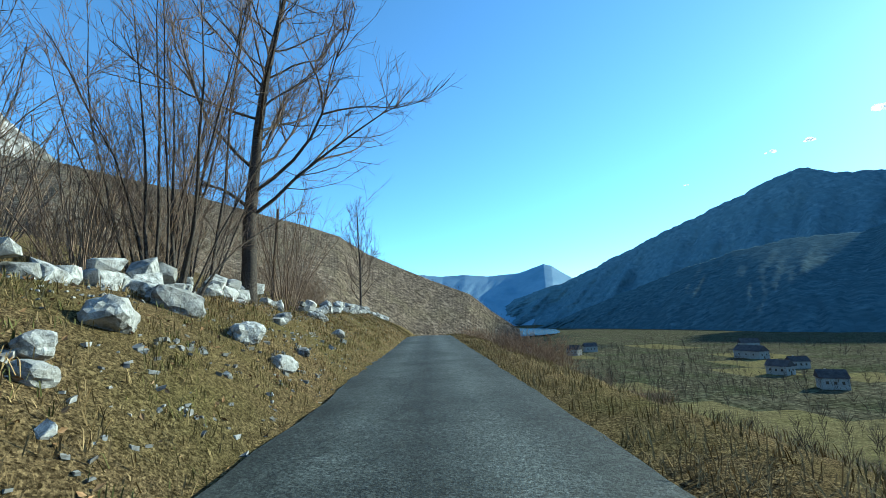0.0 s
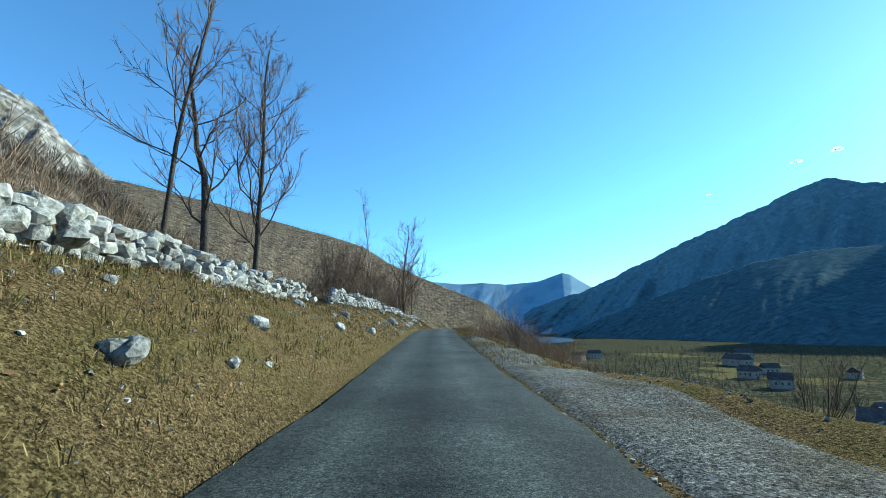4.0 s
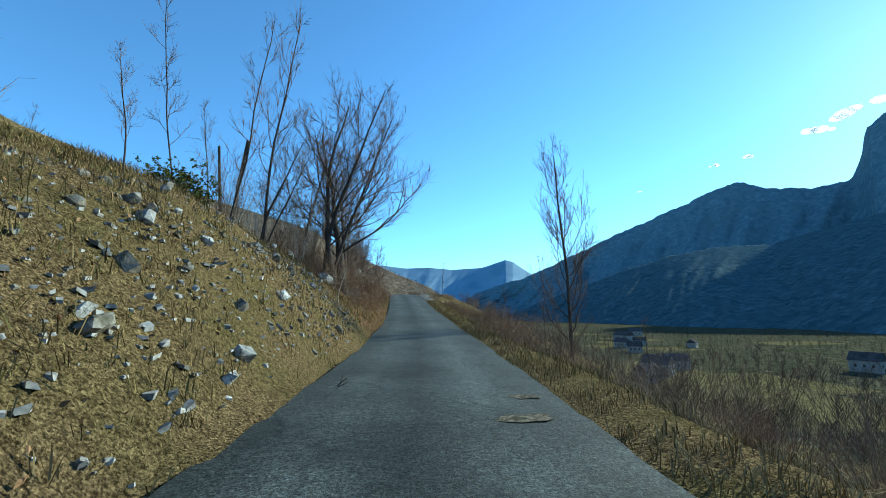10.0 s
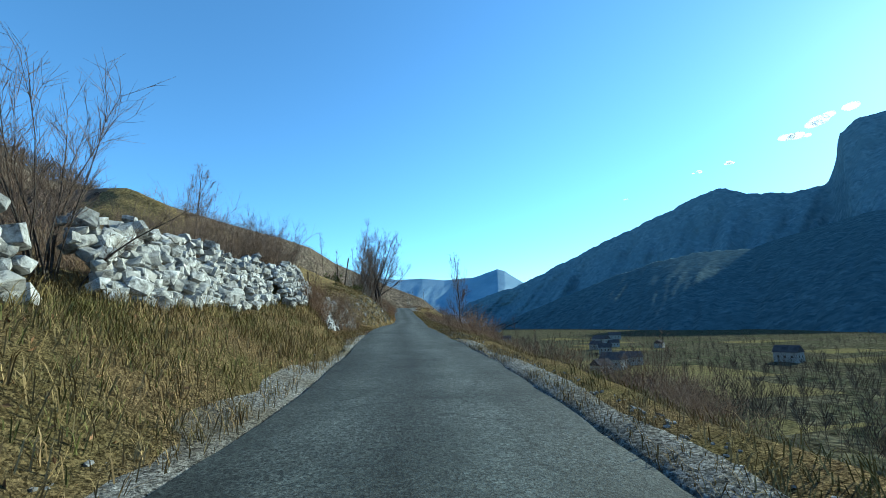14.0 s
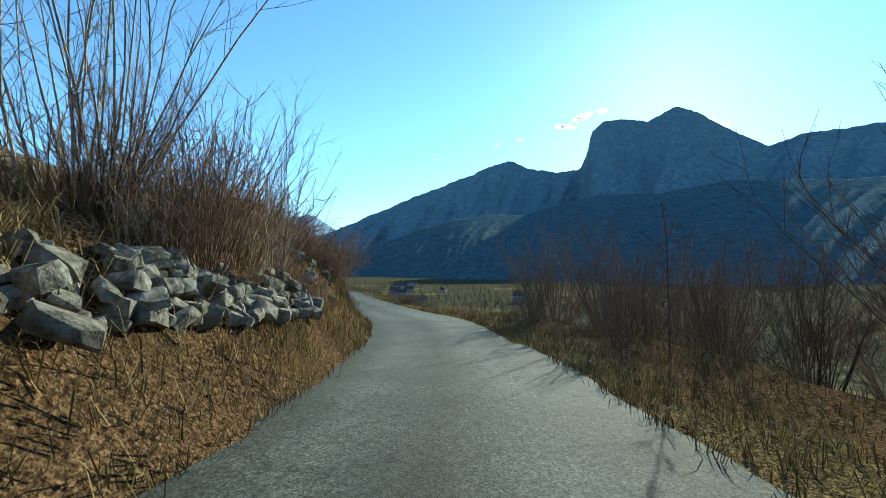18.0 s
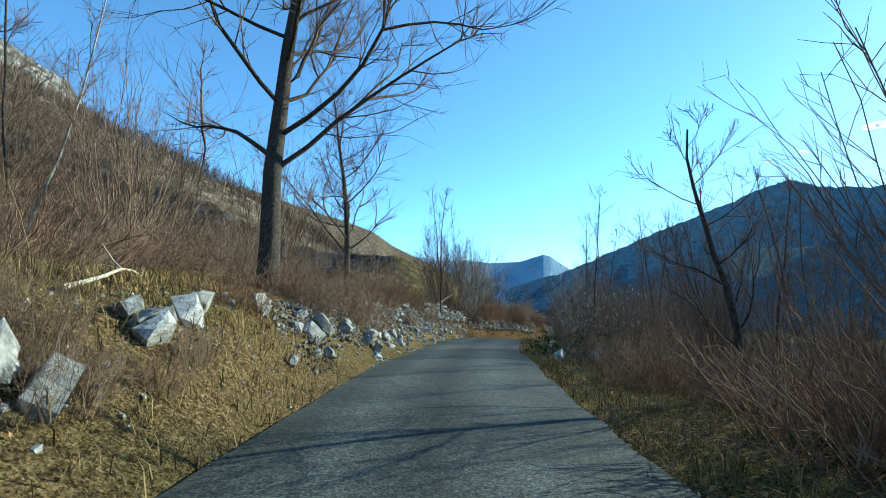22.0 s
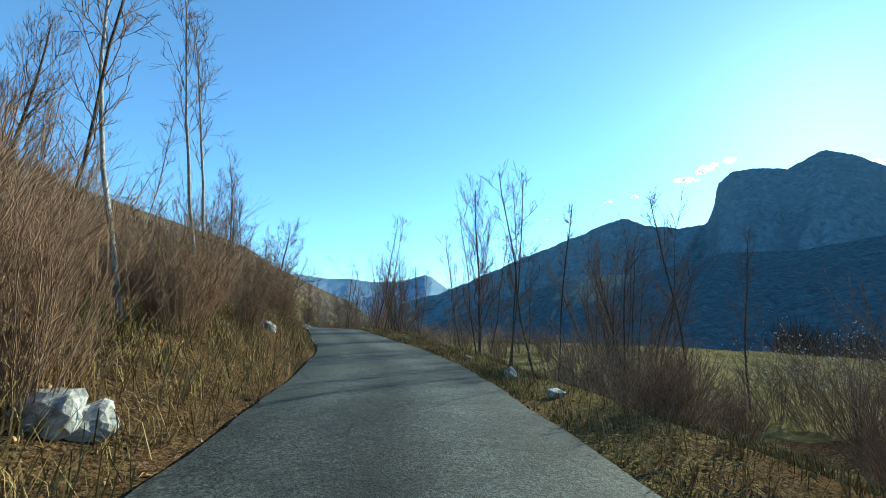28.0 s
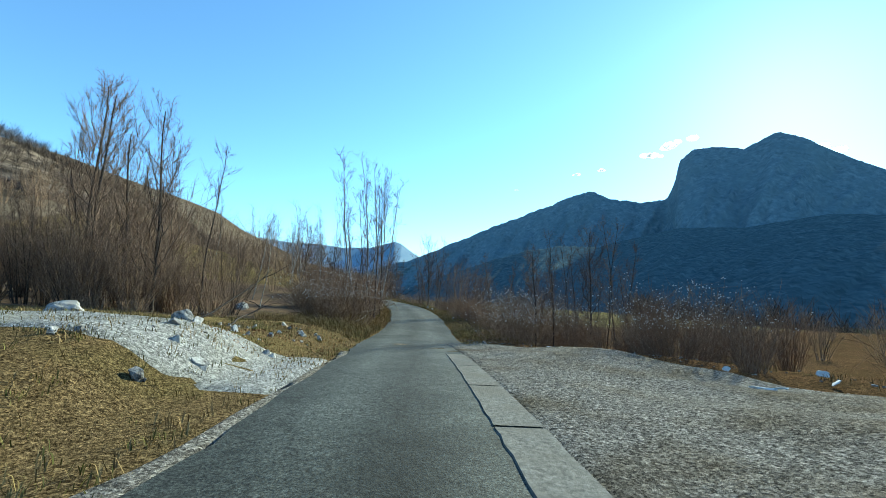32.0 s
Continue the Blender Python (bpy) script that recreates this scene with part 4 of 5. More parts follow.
def brush(name, seed, spans, label):
    """Far leafless bushes, many light clumps in one mesh: from, to, nearest, farthest, low, high, count."""
    rnd = np.random.default_rng(seed)
    clumps = []
    for _ in range(3):
        rods = []
        for _ in range(18):
            a, far = rnd.uniform(0, 2 * math.pi), rnd.uniform(0, 1) ** 0.7
            pts = bough(rnd, np.array([math.cos(a) * 0.1 * far, math.sin(a) * 0.1 * far, -0.05]), np.array([math.cos(a) * 0.55 * far, math.sin(a) * 0.55 * far, 1.0]), rnd.uniform(0.6, 1.0), 3, 0.08, 0.01)
            rods.append((pts, np.linspace(0.006, 0.002, 4), 3))
            for _ in range(5):
                q, w = at_share(pts, rnd.uniform(0.3, 1.0))
                rods.append((bough(rnd, q, w / np.linalg.norm(w) + rnd.normal(0, 0.5, 3), rnd.uniform(0.12, 0.3), 1, 0.1, 0.05), (0.0028, 0.0014), 3))
        clumps.append(tubes_geometry(rods))
    out_v, out_f, base = [], [], 0
    for u0, u1, d0, d1, h0, h1, count in spans:
        for _ in range(count):
            x, y, z = spot(rnd.uniform(u0, u1), rnd.uniform(d0, d1))
            v, f = clumps[int(rnd.integers(3))]
            a, h = rnd.uniform(0, 6.28), rnd.uniform(h0, h1)
            c, k = math.cos(a), math.sin(a)
            out_v.append(np.stack([x + h * (v[:, 0] * c - v[:, 1] * k), y + h * (v[:, 0] * k + v[:, 1] * c), z + h * v[:, 2]], 1))
            out_f.append(f + base)
            base += len(v)
    ob = mesh_object(name, np.concatenate(out_v).tolist(), np.concatenate(out_f).tolist(), M_STEM)
    return tagged(ob, label, "brushwood", kind="stuff")


brush("hillside_brush", 81, [(19, 24, -60, -8, 2.5, 5.5, 150), (24, 30, -75, -9, 2.5, 5.5, 110), (-8, 9, -60, -9, 2, 5, 110)], "bare brown brushwood on the slope above the lane")
brush("valley_brush", 82, [(-6, 16, 20, 85, 1.5, 4, 170), (21.5, 27.5, 9, 17, 1.5, 3.2, 70), (16, 21, 8, 45, 1.5, 4, 40), (27, 33, 14, 50, 1.5, 4, 40)], "bare brown brushwood below the lane")

# undergrowth, scattered: from, to, nearest, farthest, low, high, count, kinds
UNDERGROWTH = [
    (-3, 7, -9, -5.8, 0.8, 2.2, 26, ("scrub", "hazel2")), (6.3, 8.3, -7, -2.6, 0.6, 1.4, 80, ("scrub", "bramble", "hazel2", "scrub")), (7.4, 8.6, -7.5, -5.0, 2.2, 4.2, 8, ("hazel2", "greyrods")), (2.5, 16, 9, 16, 1.4, 3.4, 30, ("dense", "hazel", "hazel2", "dense")), (-4, 2.5, 6, 40, 0.7, 1.7, 50, ("scrub", "bramble", "dense")), (3, 16, 14, 42, 4, 8, 30, ("pole", "alder")), (11.6, 15.4, -8, -6.0, 0.6, 1.4, 26, ("bramble", "scrub", "hazel2")),
    (15.6, 18.8, -6.5, -3.2, 0.7, 1.6, 85, ("bramble", "redrods", "scrub", "redrods")), (18.5, 21, -9, -4.5, 0.9, 2.2, 34, ("hazel2", "scrub", "greyrods")), (15.2, 19.2, -4.6, -2.3, 0.4, 1.0, 60, ("scrub", "bramble", "redrods")), (21, 25.5, -4.4, -2.2, 0.3, 0.8, 50, ("scrub", "bramble")),
    (20.4, 25, -8, -3.4, 0.6, 1.6, 44, ("scrub", "bramble", "hazel2")), (20.4, 26, -26, -7, 4.5, 9, 46, ("pole", "birch", "hazel2")), (24.8, 28.6, -8, -3.0, 1.4, 2.9, 115, ("redrods", "redrods", "hazel2")),
    (27.5, 28.95, -5.5, -2.8, 1.3, 2.3, 44, ("redrods", "redrods", "hazel2")), (27.6, 29.3, 3.4, 8, 1.1, 2.2, 20, ("dense", "hazel2", "redrods")), (14.85, 15.75, -5.4, -3.5, 1.4, 3.0, 26, ("greyrods", "hazel2", "redrods", "hazel")), (11.3, 12.2, -3.8, -3.0, 0.8, 1.7, 14, ("hazel2", "scrub", "redrods")), (0.3, 1.9, 4.3, 8, 1.2, 2.6, 14, ("dense", "hazel2", "hazel")), (-1, 1.7, -8, -5.9, 3, 5.2, 13, ("hazel", "hazel2")), (21.1, 21.7, 3.4, 5.0, 0.8, 1.7, 9, ("dense", "hazel2", "bramble")), (20.5, 21.2, 3.2, 4.4, 0.6, 1.2, 6, ("scrub", "dense")), (14.8, 16.0, -3.6, -2.5, 0.5, 1.0, 18, ("scrub", "bramble")), (29.5, 30.25, -12, -7.5, 2.2, 3.6, 12, ("hazel", "dense")), (19.8, 21.2, -4.6, -2.7, 0.5, 1.1, 24, ("scrub", "bramble")), (24.8, 28.9, -13, -4.5, 5, 8, 16, ("birch", "pole")), (28.0, 31, -34, -12, 4, 9, 16, ("alder", "pole", "dense")), (29.3, 30.4, -20, -11, 2.4, 4.6, 26, ("hazel", "hazel2", "hazel")), (11.0, 12.8, -8.5, -5.8, 1.5, 3.2, 18, ("hazel", "dense", "hazel2")), (10.7, 13.2, -13, -6.4, 1.4, 2.8, 24, ("hazel", "dense", "hazel2")), (16, 29, -70, -10, 4, 8, 16, ("pole", "alder")), (-6, 9, -60, -10, 4, 8, 10, ("pole", "alder")), (-4, 2.4, 3.2, 9, 0.7, 1.8, 24, ("scrub", "bramble", "dense")),
    (5.4, 16, 3.1, 7.5, 0.6, 1.3, 62, ("scrub", "bramble", "bramble")), (7.5, 15.8, 6, 16, 2, 3.6, 18, ("dense", "hazel")), (16.3, 20.5, 5, 12, 2.4, 4.8, 40, ("dense", "hazel", "hazel2")),
    (18.4, 20.6, 3.2, 5, 0.4, 0.9, 7, ("ivy", "ivy", "scrub")), (20.5, 22.2, 4.8, 12, 1.6, 4.0, 16, ("hazel2", "dense", "hazel")), (22.2, 25, 9, 16, 1.6, 3.0, 8, ("hazel2", "dense")), (20.5, 22.4, 3.4, 7, 0.5, 1.1, 22, ("scrub", "bramble")), (22.4, 25, 4.5, 8, 0.4, 0.8, 10, ("scrub",)), (18.2, 25, 5, 16, 6, 10, 34, ("pole", "alder", "pole")), (26.5, 30, 5, 14, 5, 8.5, 16, ("pole", "alder")), (26.8, 28.8, 3.4, 9, 0.8, 1.6, 55, ("redrods", "redrods", "scrub", "dense")), (17.3, 21, 7.5, 14, 4, 8.5, 20, ("hazel", "alder", "pole")), (28.6, 30.4, 5, 13, 1.2, 2.6, 40, ("redrods", "dense", "hazel2")), (30.2, 34, 9.5, 17, 1.2, 2.4, 16, ("dense", "scrub", "fluff"))]
for u0, u1, d0, d1, h0, h1, count, kinds in UNDERGROWTH:
    for n in range(count):
        kind = kinds[int(PLANT_RND.integers(len(kinds)))]
        plant(kind, PLANT_RND.uniform(u0, u1), PLANT_RND.uniform(d0, d1), PLANT_RND.uniform(h0, h1))
for kind in sorted(UNUSED):
    plant(kind, -3.5, 14.0, KINDS[kind][1])

# ---- things: stones ----
STONE_RND = np.random.default_rng(5)


def stone_mesh(name, mat, seed, flat=0.75):
    """An angular broken stone, about 1 across."""
    rnd = np.random.default_rng(seed)
    bm = bmesh.new()
    half = np.array((0.5, 0.42, 0.5 * flat))
    for sx, sy, sz in [(i, j, k) for i in (-1, 1) for j in (-1, 1) for k in (-1, 1)]:
        bm.verts.new(tuple(half * (sx, sy, sz) * rnd.uniform(0.55, 1.0, 3)))
    for _ in range(14):
        v = rnd.uniform(-0.75, 0.75, 3)
        k = int(rnd.integers(3))
        v[k] = rnd.choice((-1, 1)) * rnd.uniform(0.85, 1.08)
        bm.verts.new(tuple(half * v))
    bmesh.ops.convex_hull(bm, input=bm.verts)
    bmesh.ops.delete(bm, geom=[v for v in bm.verts if not v.link_faces], context="VERTS")
    me = bpy.data.meshes.new(name)
    bm.to_mesh(me)
    bm.free()
    me.materials.append(mat)
    return me


STONES = [stone_mesh("stone", M_LIME, n) for n in range(8)]
MOSSY = [stone_mesh("stone", M_MOSS, 20 + n) for n in range(5)]


def boulder_mesh(seed):
    """A large weathered stone with worn edges and pits."""
    bm = bmesh.new()
    bmesh.ops.create_icosphere(bm, subdivisions=3, radius=0.5)
    for v in bm.verts:
        q = v.co * 2
        box = max(abs(q.x), abs(q.y), abs(q.z)) ** 0.55
        v.co = v.co / box * (1 + 0.22 * noise.noise(q * 1.1 + Vector((seed * 7, 0, 0)))) + v.co * 0.16 * noise.noise(q * 3.4 + Vector((0, seed * 5, 0)))
        v.co.z *= 0.85
    me = bpy.data.meshes.new("boulder")
    bm.to_mesh(me)
    bm.free()
    me.materials.append(M_LIME)
    return me


BOULDERS = [boulder_mesh(n) for n in range(4)]


def lay(parent, meshes, x, y, z, size, tilt=25):
    me = meshes[int(STONE_RND.integers(len(meshes)))]
    ob = new("stone", me)
    ob.parent = parent
    ob.matrix_basis = pose(x, y, z, *STONE_RND.uniform(-tilt, tilt, 2), STONE_RND.uniform(0, 360))
    ob.scale = (size * STONE_RND.uniform(0.8, 1.3), size * STONE_RND.uniform(0.75, 1.1), size * STONE_RND.uniform(0.65, 1.0))
    return ob


def stone_wall(u0, u1, d, tall, size, label, meshes=None, batter=0.12, ragged=0.25, name="dry_stone_wall", taper=0.0):
    """A dry wall of separate stones in rough courses; d is its distance from the road's middle, or None for the foot of the bank."""
    meshes = meshes or STONES
    ob = stand(name, label, "wall", "dry stone walls along the lane")
    length = abs(u1 - u0) * 10.5
    courses = max(1, int(round(tall / (size * 0.56))))
    per = max(3, int(length / (size * 0.78)))
    for c in range(courses):
        for n in range(per):
            share = (n + 0.5 * (c % 2) + STONE_RND.uniform(-0.2, 0.2)) / per
            u = u0 + (u1 - u0) * share
            top = courses * (1 - taper * share) * (0.86 + 0.14 * math.sin(u * 5.3) * math.sin(u * 13.1))
            if c > top or (c > top - 1.6 and STONE_RND.random() < ragged):
                continue
            face = d if d is not None else -(HALF + 0.15 + float(np.interp(u, LEFT_BANK[:, 0], LEFT_BANK[:, 1])))
            x, y, _ = spot(u, face - batter * c * size + STONE_RND.normal(0, 0.07))
            base = spot(u, face)[2]
            lay(ob, meshes, x, y, base + size * (0.2 + 0.56 * c + STONE_RND.uniform(-0.1, 0.1)), size * STONE_RND.choice((0.75, 0.95, 1.1, 1.3)), 30)
    return ob


def rubble(u0, u1, d0, d1, count, lo, hi, label, meshes=None, sink=0.1):
    """A spill of separate stones on the bank."""
    ob = stand("stone_rubble", label, "rubble")
    for _ in range(count):
        x, y, z = spot(STONE_RND.uniform(u0, u1), STONE_RND.uniform(d0, d1))
        s = lo + (hi - lo) * STONE_RND.random() ** 2.2
        lay(ob, meshes or STONES, x, y, z + s * (0.3 - sink), s, 60)
    return ob


def rocks(u0, u1, d0, d1, count, lo, hi, label):
    """Single rocks, each a thing of its own."""
    for _ in range(count):
        x, y, z = spot(STONE_RND.uniform(u0, u1), STONE_RND.uniform(d0, d1))
        s = lo + (hi - lo) * STONE_RND.random() ** 1.6
        ob = lay(None, BOULDERS if s > 0.35 else STONES, x, y, z + s * 0.12, s, 40)
        ob.name = "rock"
        tagged(ob, label, "rock", "loose rocks on the bank")


stone_wall(-4.2, -1.4, -4.9, 0.55, 0.5, "low broken wall of white limestone under bare trees", ragged=0.5)
stone_wall(-1.2, 0.5, -5.1, 0.6, 0.5, "ruined dry stone wall of large pale limestone blocks on the bank", ragged=0.5)
stone_wall(0.5, 1.3, -5.5, 0.9, 0.40, "dry stone wall of white limestone along the top of the bank")
stone_wall(1.3, 2.1, -5.5, 0.9, 0.40, "dry stone wall of white limestone along the top of the bank")
stone_wall(2.4, 3.4, -5.5, 0.8, 0.34, "white dry stone wall on the grassy bank")
stone_wall(3.4, 4.35, -5.5, 0.85, 0.36, "white dry stone wall on the grassy bank")
stone_wall(4.3, 5.35, -5.5, 1.0, 0.44, "rough dry stone wall of large white limestone blocks")
stone_wall(5.3, 6.6, -5.4, 0.7, 0.42, "tumbled dry stone wall half grown over", ragged=0.45)
stone_wall(12.0, 11.25, None, 2.0, 0.30, "low end of a white limestone retaining wall", batter=0.3, name="retaining_wall", taper=0.3)
for n in range(3):
    stone_wall(12.0 + 0.44 * n, 12.44 + 0.44 * n, (-3.9, -4.4, -4.6)[n], 1.7, 0.31, "tall retaining wall of white limestone beside the lane", batter=0.3, name="retaining_wall")
for n in range(3):
    stone_wall(13.45 + 0.48 * n, 13.93 + 0.48 * n, (-4.6, -4.6, -4.2)[n], 1.65, 0.34, "retaining wall of pale limestone with grass at its foot", batter=0.3, name="retaining_wall", taper=0.4 if n == 2 else 0)
stone_wall(18.75, 19.75, -2.95, 0.9, 0.20, "rough grey stone wall beside the lane, half hidden by moss", meshes=MOSSY + STONES[:3], batter=0.2)
stone_wall(22.9, 24.15, -3.3, 0.6, 0.25, "pale stone wall on the bank below saplings", ragged=0.45)
stone_wall(14.85, 15.3, -3.75, 1.7, 0.36, "weathered rock outcrop of stacked grey limestone blocks", meshes=MOSSY + STONES[:3], batter=0.32, name="rock_outcrop", ragged=0.4)
stone_wall(15.3, 15.7, -3.5, 1.3, 0.36, "weathered rock outcrop of stacked grey limestone blocks", meshes=MOSSY + STONES[:3], batter=0.32, name="rock_outcrop", ragged=0.4)
stone_wall(17.15, 17.95, -2.5, 0.75, 0.25, "mossy old stone wall under leafless shrubs", meshes=MOSSY, batter=0.4, ragged=0.5)
stone_wall(17.95, 18.75, -2.45, 0.85, 0.25, "mossy old stone wall under leafless shrubs", meshes=MOSSY, batter=0.4, ragged=0.4)
rubble(16.6, 18.6, -3.6, -2.6, 50, 0.15, 0.5, "mossy stones in the bank under dry shrubs", MOSSY)
rubble(14.9, 16.2, -4.2, -2.9, 60, 0.12, 0.45, "pale rocks and boulders in the steep bank")
rubble(18.7, 19.9, -2.6, -1.95, 70, 0.06, 0.32, "loose grey stones fallen at the foot of the wall")
rubble(19.7, 21.0, -3.4, -1.95, 200, 0.06, 0.38, "spill of pale stones and leaf litter on the bank")
rubble(21.1, 22.6, -3.6, -2.3, 60, 0.1, 0.5, "scattered stones on the brown bank")
rubble(22.5, 24.4, -3.4, -2.0, 140, 0.05, 0.42, "rocky bank of broken white limestone")
rubble(8.5, 10.9, -5.0, -2.1, 170, 0.06, 0.32, "weathered stones sticking out of the steep grassy cutting", MOSSY + STONES[:2], 0.2)
rubble(20.0, 20.8, 2.6, 3.6, 40, 0.12, 0.4, "heap of grey stones on the shaded verge")
rubble(30.2, 31.4, -5.0, -2.8, 50, 0.06, 0.22, "small stones on the low grass bank")
for u, d, size in ((-0.4, -3.5, 0.5), (-0.6, -4.2, 0.7), (-0.62, -3.15, 0.5), (-0.6, -4.75, 0.5), (-0.3, -3.2, 0.35), (-0.28, -2.95, 0.3), (-0.75, -2.6, 0.3), (0.35, -4.4, 0.55), (27.6, -2.6, 0.42), (27.58, -2.4, 0.36), (29.2, -9.4, 0.7), (23.35, -3.15, 0.95), (23.1, -3.3, 0.6)):
    x, y, z = spot(u, d)
    ob = lay(None, BOULDERS, x, y, z + size * 0.16, size, 30)
    ob.name = "boulder"
    tagged(ob, "large grey-white limestone boulder in the dry grass", "rock", "boulders on the bank")
rocks(-1.5, 2.5, -4.8, -2.4, 52, 0.14, 0.5, "single weathered limestone rock in the dry grass")
rocks(2.5, 7, -5, -2.4, 40, 0.12, 0.5, "small pale rock in the grassy bank")
rocks(7, 8.2, -5, -3, 10, 0.3, 1.0, "white limestone boulder among brown scrub")
rocks(25, 27.4, -5, -2.8, 10, 0.2, 0.6, "pale rock under brown shrubs")
rocks(29.6, 31.5, -9, -3, 12, 0.15, 0.6, "pale rock in the short grass")
rocks(14, 33, 2.3, 3.4, 26, 0.08, 0.28, "small stone on the verge")


# ---- ground cover ----
M_TRACK = speckle(material("pale_gravel", (0.12, 0.115, 0.105), (0.42, 0.41, 0.39), 26, 0.95, 0.8, (0.24, 0.23, 0.20), 0.8), 40, 0.5, 1.5)
def patch(name, u0, u1, d0, d1, mat, label, lift=0.035, step=0.06, ragged=0.3, taper=True):
    """A strip of another surface lying on the ground."""
    us = np.arange(u0, u1 + 1e-6, step)
    ks = np.linspace(0, 1, max(5, int(abs(d1 - d0) / 0.35)))
    pts = []
    for n, u in enumerate(us):
        end = math.sin(math.pi * n / (len(us) - 1)) ** 0.35 if taper else 1.0
        wob = ragged * float(bumps(u * 9, d0, 2.0, 3)[()] if np.ndim(bumps(u * 9, d0, 2.0, 3)) == 0 else 0)
        for k in ks:
            mid = d0 if abs(d0) < abs(d1) else d1
            far = d1 if mid == d0 else d0
            d = mid + (far - mid) * k * end + (wob if k > 0.5 else 0) * math.copysign(1, far)
            i = np.interp(u, LINE[:, 0], np.arange(len(LINE)))
            x = np.interp(i, np.arange(len(LINE)), LINE[:, 1]) + np.interp(i, np.arange(len(LINE)), RIGHT[:, 0]) * d
            y = np.interp(i, np.arange(len(LINE)), LINE[:, 2]) + np.interp(i, np.arange(len(LINE)), RIGHT[:, 1]) * d
            pts.append((x, y))
    pts = np.array(pts)
    z = height(pts[:, 0], pts[:, 1]) + lift
    rim = np.zeros((len(us), len(ks)), bool)
    rim[[0, -1]], rim[:, [0, -1]] = True, True
    z = z - 0.14 * rim.ravel()
    verts = np.column_stack([pts, z])
    faces = grid_faces(len(us), len(ks))
    ob = mesh_object(name, verts.tolist(), faces.tolist(), mat)
    return tagged(ob, label, "ground", kind="structure")


patch("gravel_layby", 1.6, 6.0, 1.6, 4.2, M_GRAVEL, "grey gravel lay-by beside the lane", 0.03)
patch("gravel_edge", 12.3, 14.6, 1.6, 2.5, M_GRAVEL, "loose gravel along the road edge", 0.05)
patch("gravel_edge", 11.8, 14.6, -2.5, -1.6, M_GRAVEL, "loose gravel along the road edge", 0.05)
patch("gravel_edge", 0.9, 2.2, -2.3, -1.65, M_GRAVEL, "loose gravel along the road edge", 0.05)
patch("gravel_yard", 30.25, 37.5, 0.95, 9.0, M_GRAVEL, "wide gravel turning place beside the lane", 0.11)
patch("gravel_track", 30.85, 31.35, -16, -1.6, M_TRACK, "white gravel side track joining the lane", 0.035, 0.03, 0.1, False)
patch("gravel_edge", 30.6, 32.6, -2.1, -1.6, M_GRAVEL, "loose gravel along the road edge", 0.05)
patch("ploughed_field", 27.3, 30.2, -30, -7.0, M_SOIL, "brown ploughed field behind the verge", 0.04, 0.06, 0.2, False)


def blades(name, mat, spans, label, seed, wide=0.0045):
    """Grass as single bent blades in tufts: from, to, nearest, farthest, tufts, height."""
    rnd = np.random.default_rng(seed)
    out_v, out_f = [], []
    for u0, u1, d0, d1, count, tall in spans:
        u, d = rnd.uniform(u0, u1, count), d0 + (d1 - d0) * rnd.uniform(0, 1, count) ** 1.4
        i = np.interp(u, LINE[:, 0], np.arange(len(LINE)))
        ix = np.arange(len(LINE))
        x = np.interp(i, ix, LINE[:, 1]) + np.interp(i, ix, RIGHT[:, 0]) * d
        y = np.interp(i, ix, LINE[:, 2]) + np.interp(i, ix, RIGHT[:, 1]) * d
        keep = bumps(x, y, 0.9, 8) > rnd.uniform(-1.1, 0.5, count)
        x, y = x[keep], y[keep]
        z = height(x, y)
        n = len(x)
        for _ in range(7):
            a = rnd.uniform(0, 2 * math.pi, n)
            h = tall * rnd.uniform(0.3, 1.2, n)
            bx, by = x + rnd.normal(0, 0.07, n), y + rnd.normal(0, 0.07, n)
            out = rnd.uniform(0.3, 1.3, n) * h
            dx, dy = np.cos(a), np.sin(a)
            w = wide * rnd.uniform(0.6, 1.4, n)
            base = sum(len(v) for v in out_v)
            mx, my, mz = bx + dx * out * 0.4, by + dy * out * 0.4, z + h * 0.6
            v = np.stack([np.stack([bx - dy * w, by + dx * w, z - 0.02], 1), np.stack([bx + dy * w, by - dx * w, z - 0.02], 1),
                          np.stack([mx - dy * w * 0.8, my + dx * w * 0.8, mz], 1), np.stack([mx + dy * w * 0.8, my - dx * w * 0.8, mz], 1),
                          np.stack([bx + dx * out, by + dy * out, z + h * 0.8], 1)], 1).reshape(-1, 3)
            out_v.append(v)
            f = base + np.arange(n)[:, None] * 5
            out_f.append(np.concatenate([f + [0, 1, 3], f + [0, 3, 2], f + [2, 3, 4]]))
    ob = mesh_object(name, np.concatenate(out_v).tolist(), np.concatenate(out_f).tolist(), mat, smooth=False)
    return tagged(ob, label, "grass", kind="stuff")


blades("dry_grass", M_STRAW, [
    (-4, 7, -7, -1.85, 26000, 0.15), (7, 11.3, -8, -1.85, 10000, 0.2), (11, 15.5, -5.5, -1.9, 8500, 0.32), (15, 19.3, -5, -1.8, 10000, 0.36), (21.2, 26, -5, -1.8, 7000, 0.26), (26, 30, -6, -1.85, 7500, 0.45),
    (29.5, 33, -12, -1.9, 4500, 0.14), (-4, 3, 1.85, 5, 4500, 0.2), (5.9, 16, 1.85, 4.5, 8000, 0.19), (4.8, 6, 4.2, 6.0, 500, 0.16), (16, 21, 1.9, 6, 4500, 0.25), (21, 30, 1.85, 8, 13000, 0.2), (30, 33, 8, 12, 900, 0.2)],
    "tufts of dry straw-coloured winter grass on the banks", 51)
M_GREEN = island_tones(material("green_grass", (0.062, 0.064, 0.020), (0.165, 0.155, 0.055), 3, 0.85, 0.0, (0.090, 0.082, 0.028), 0.5), 0.4)
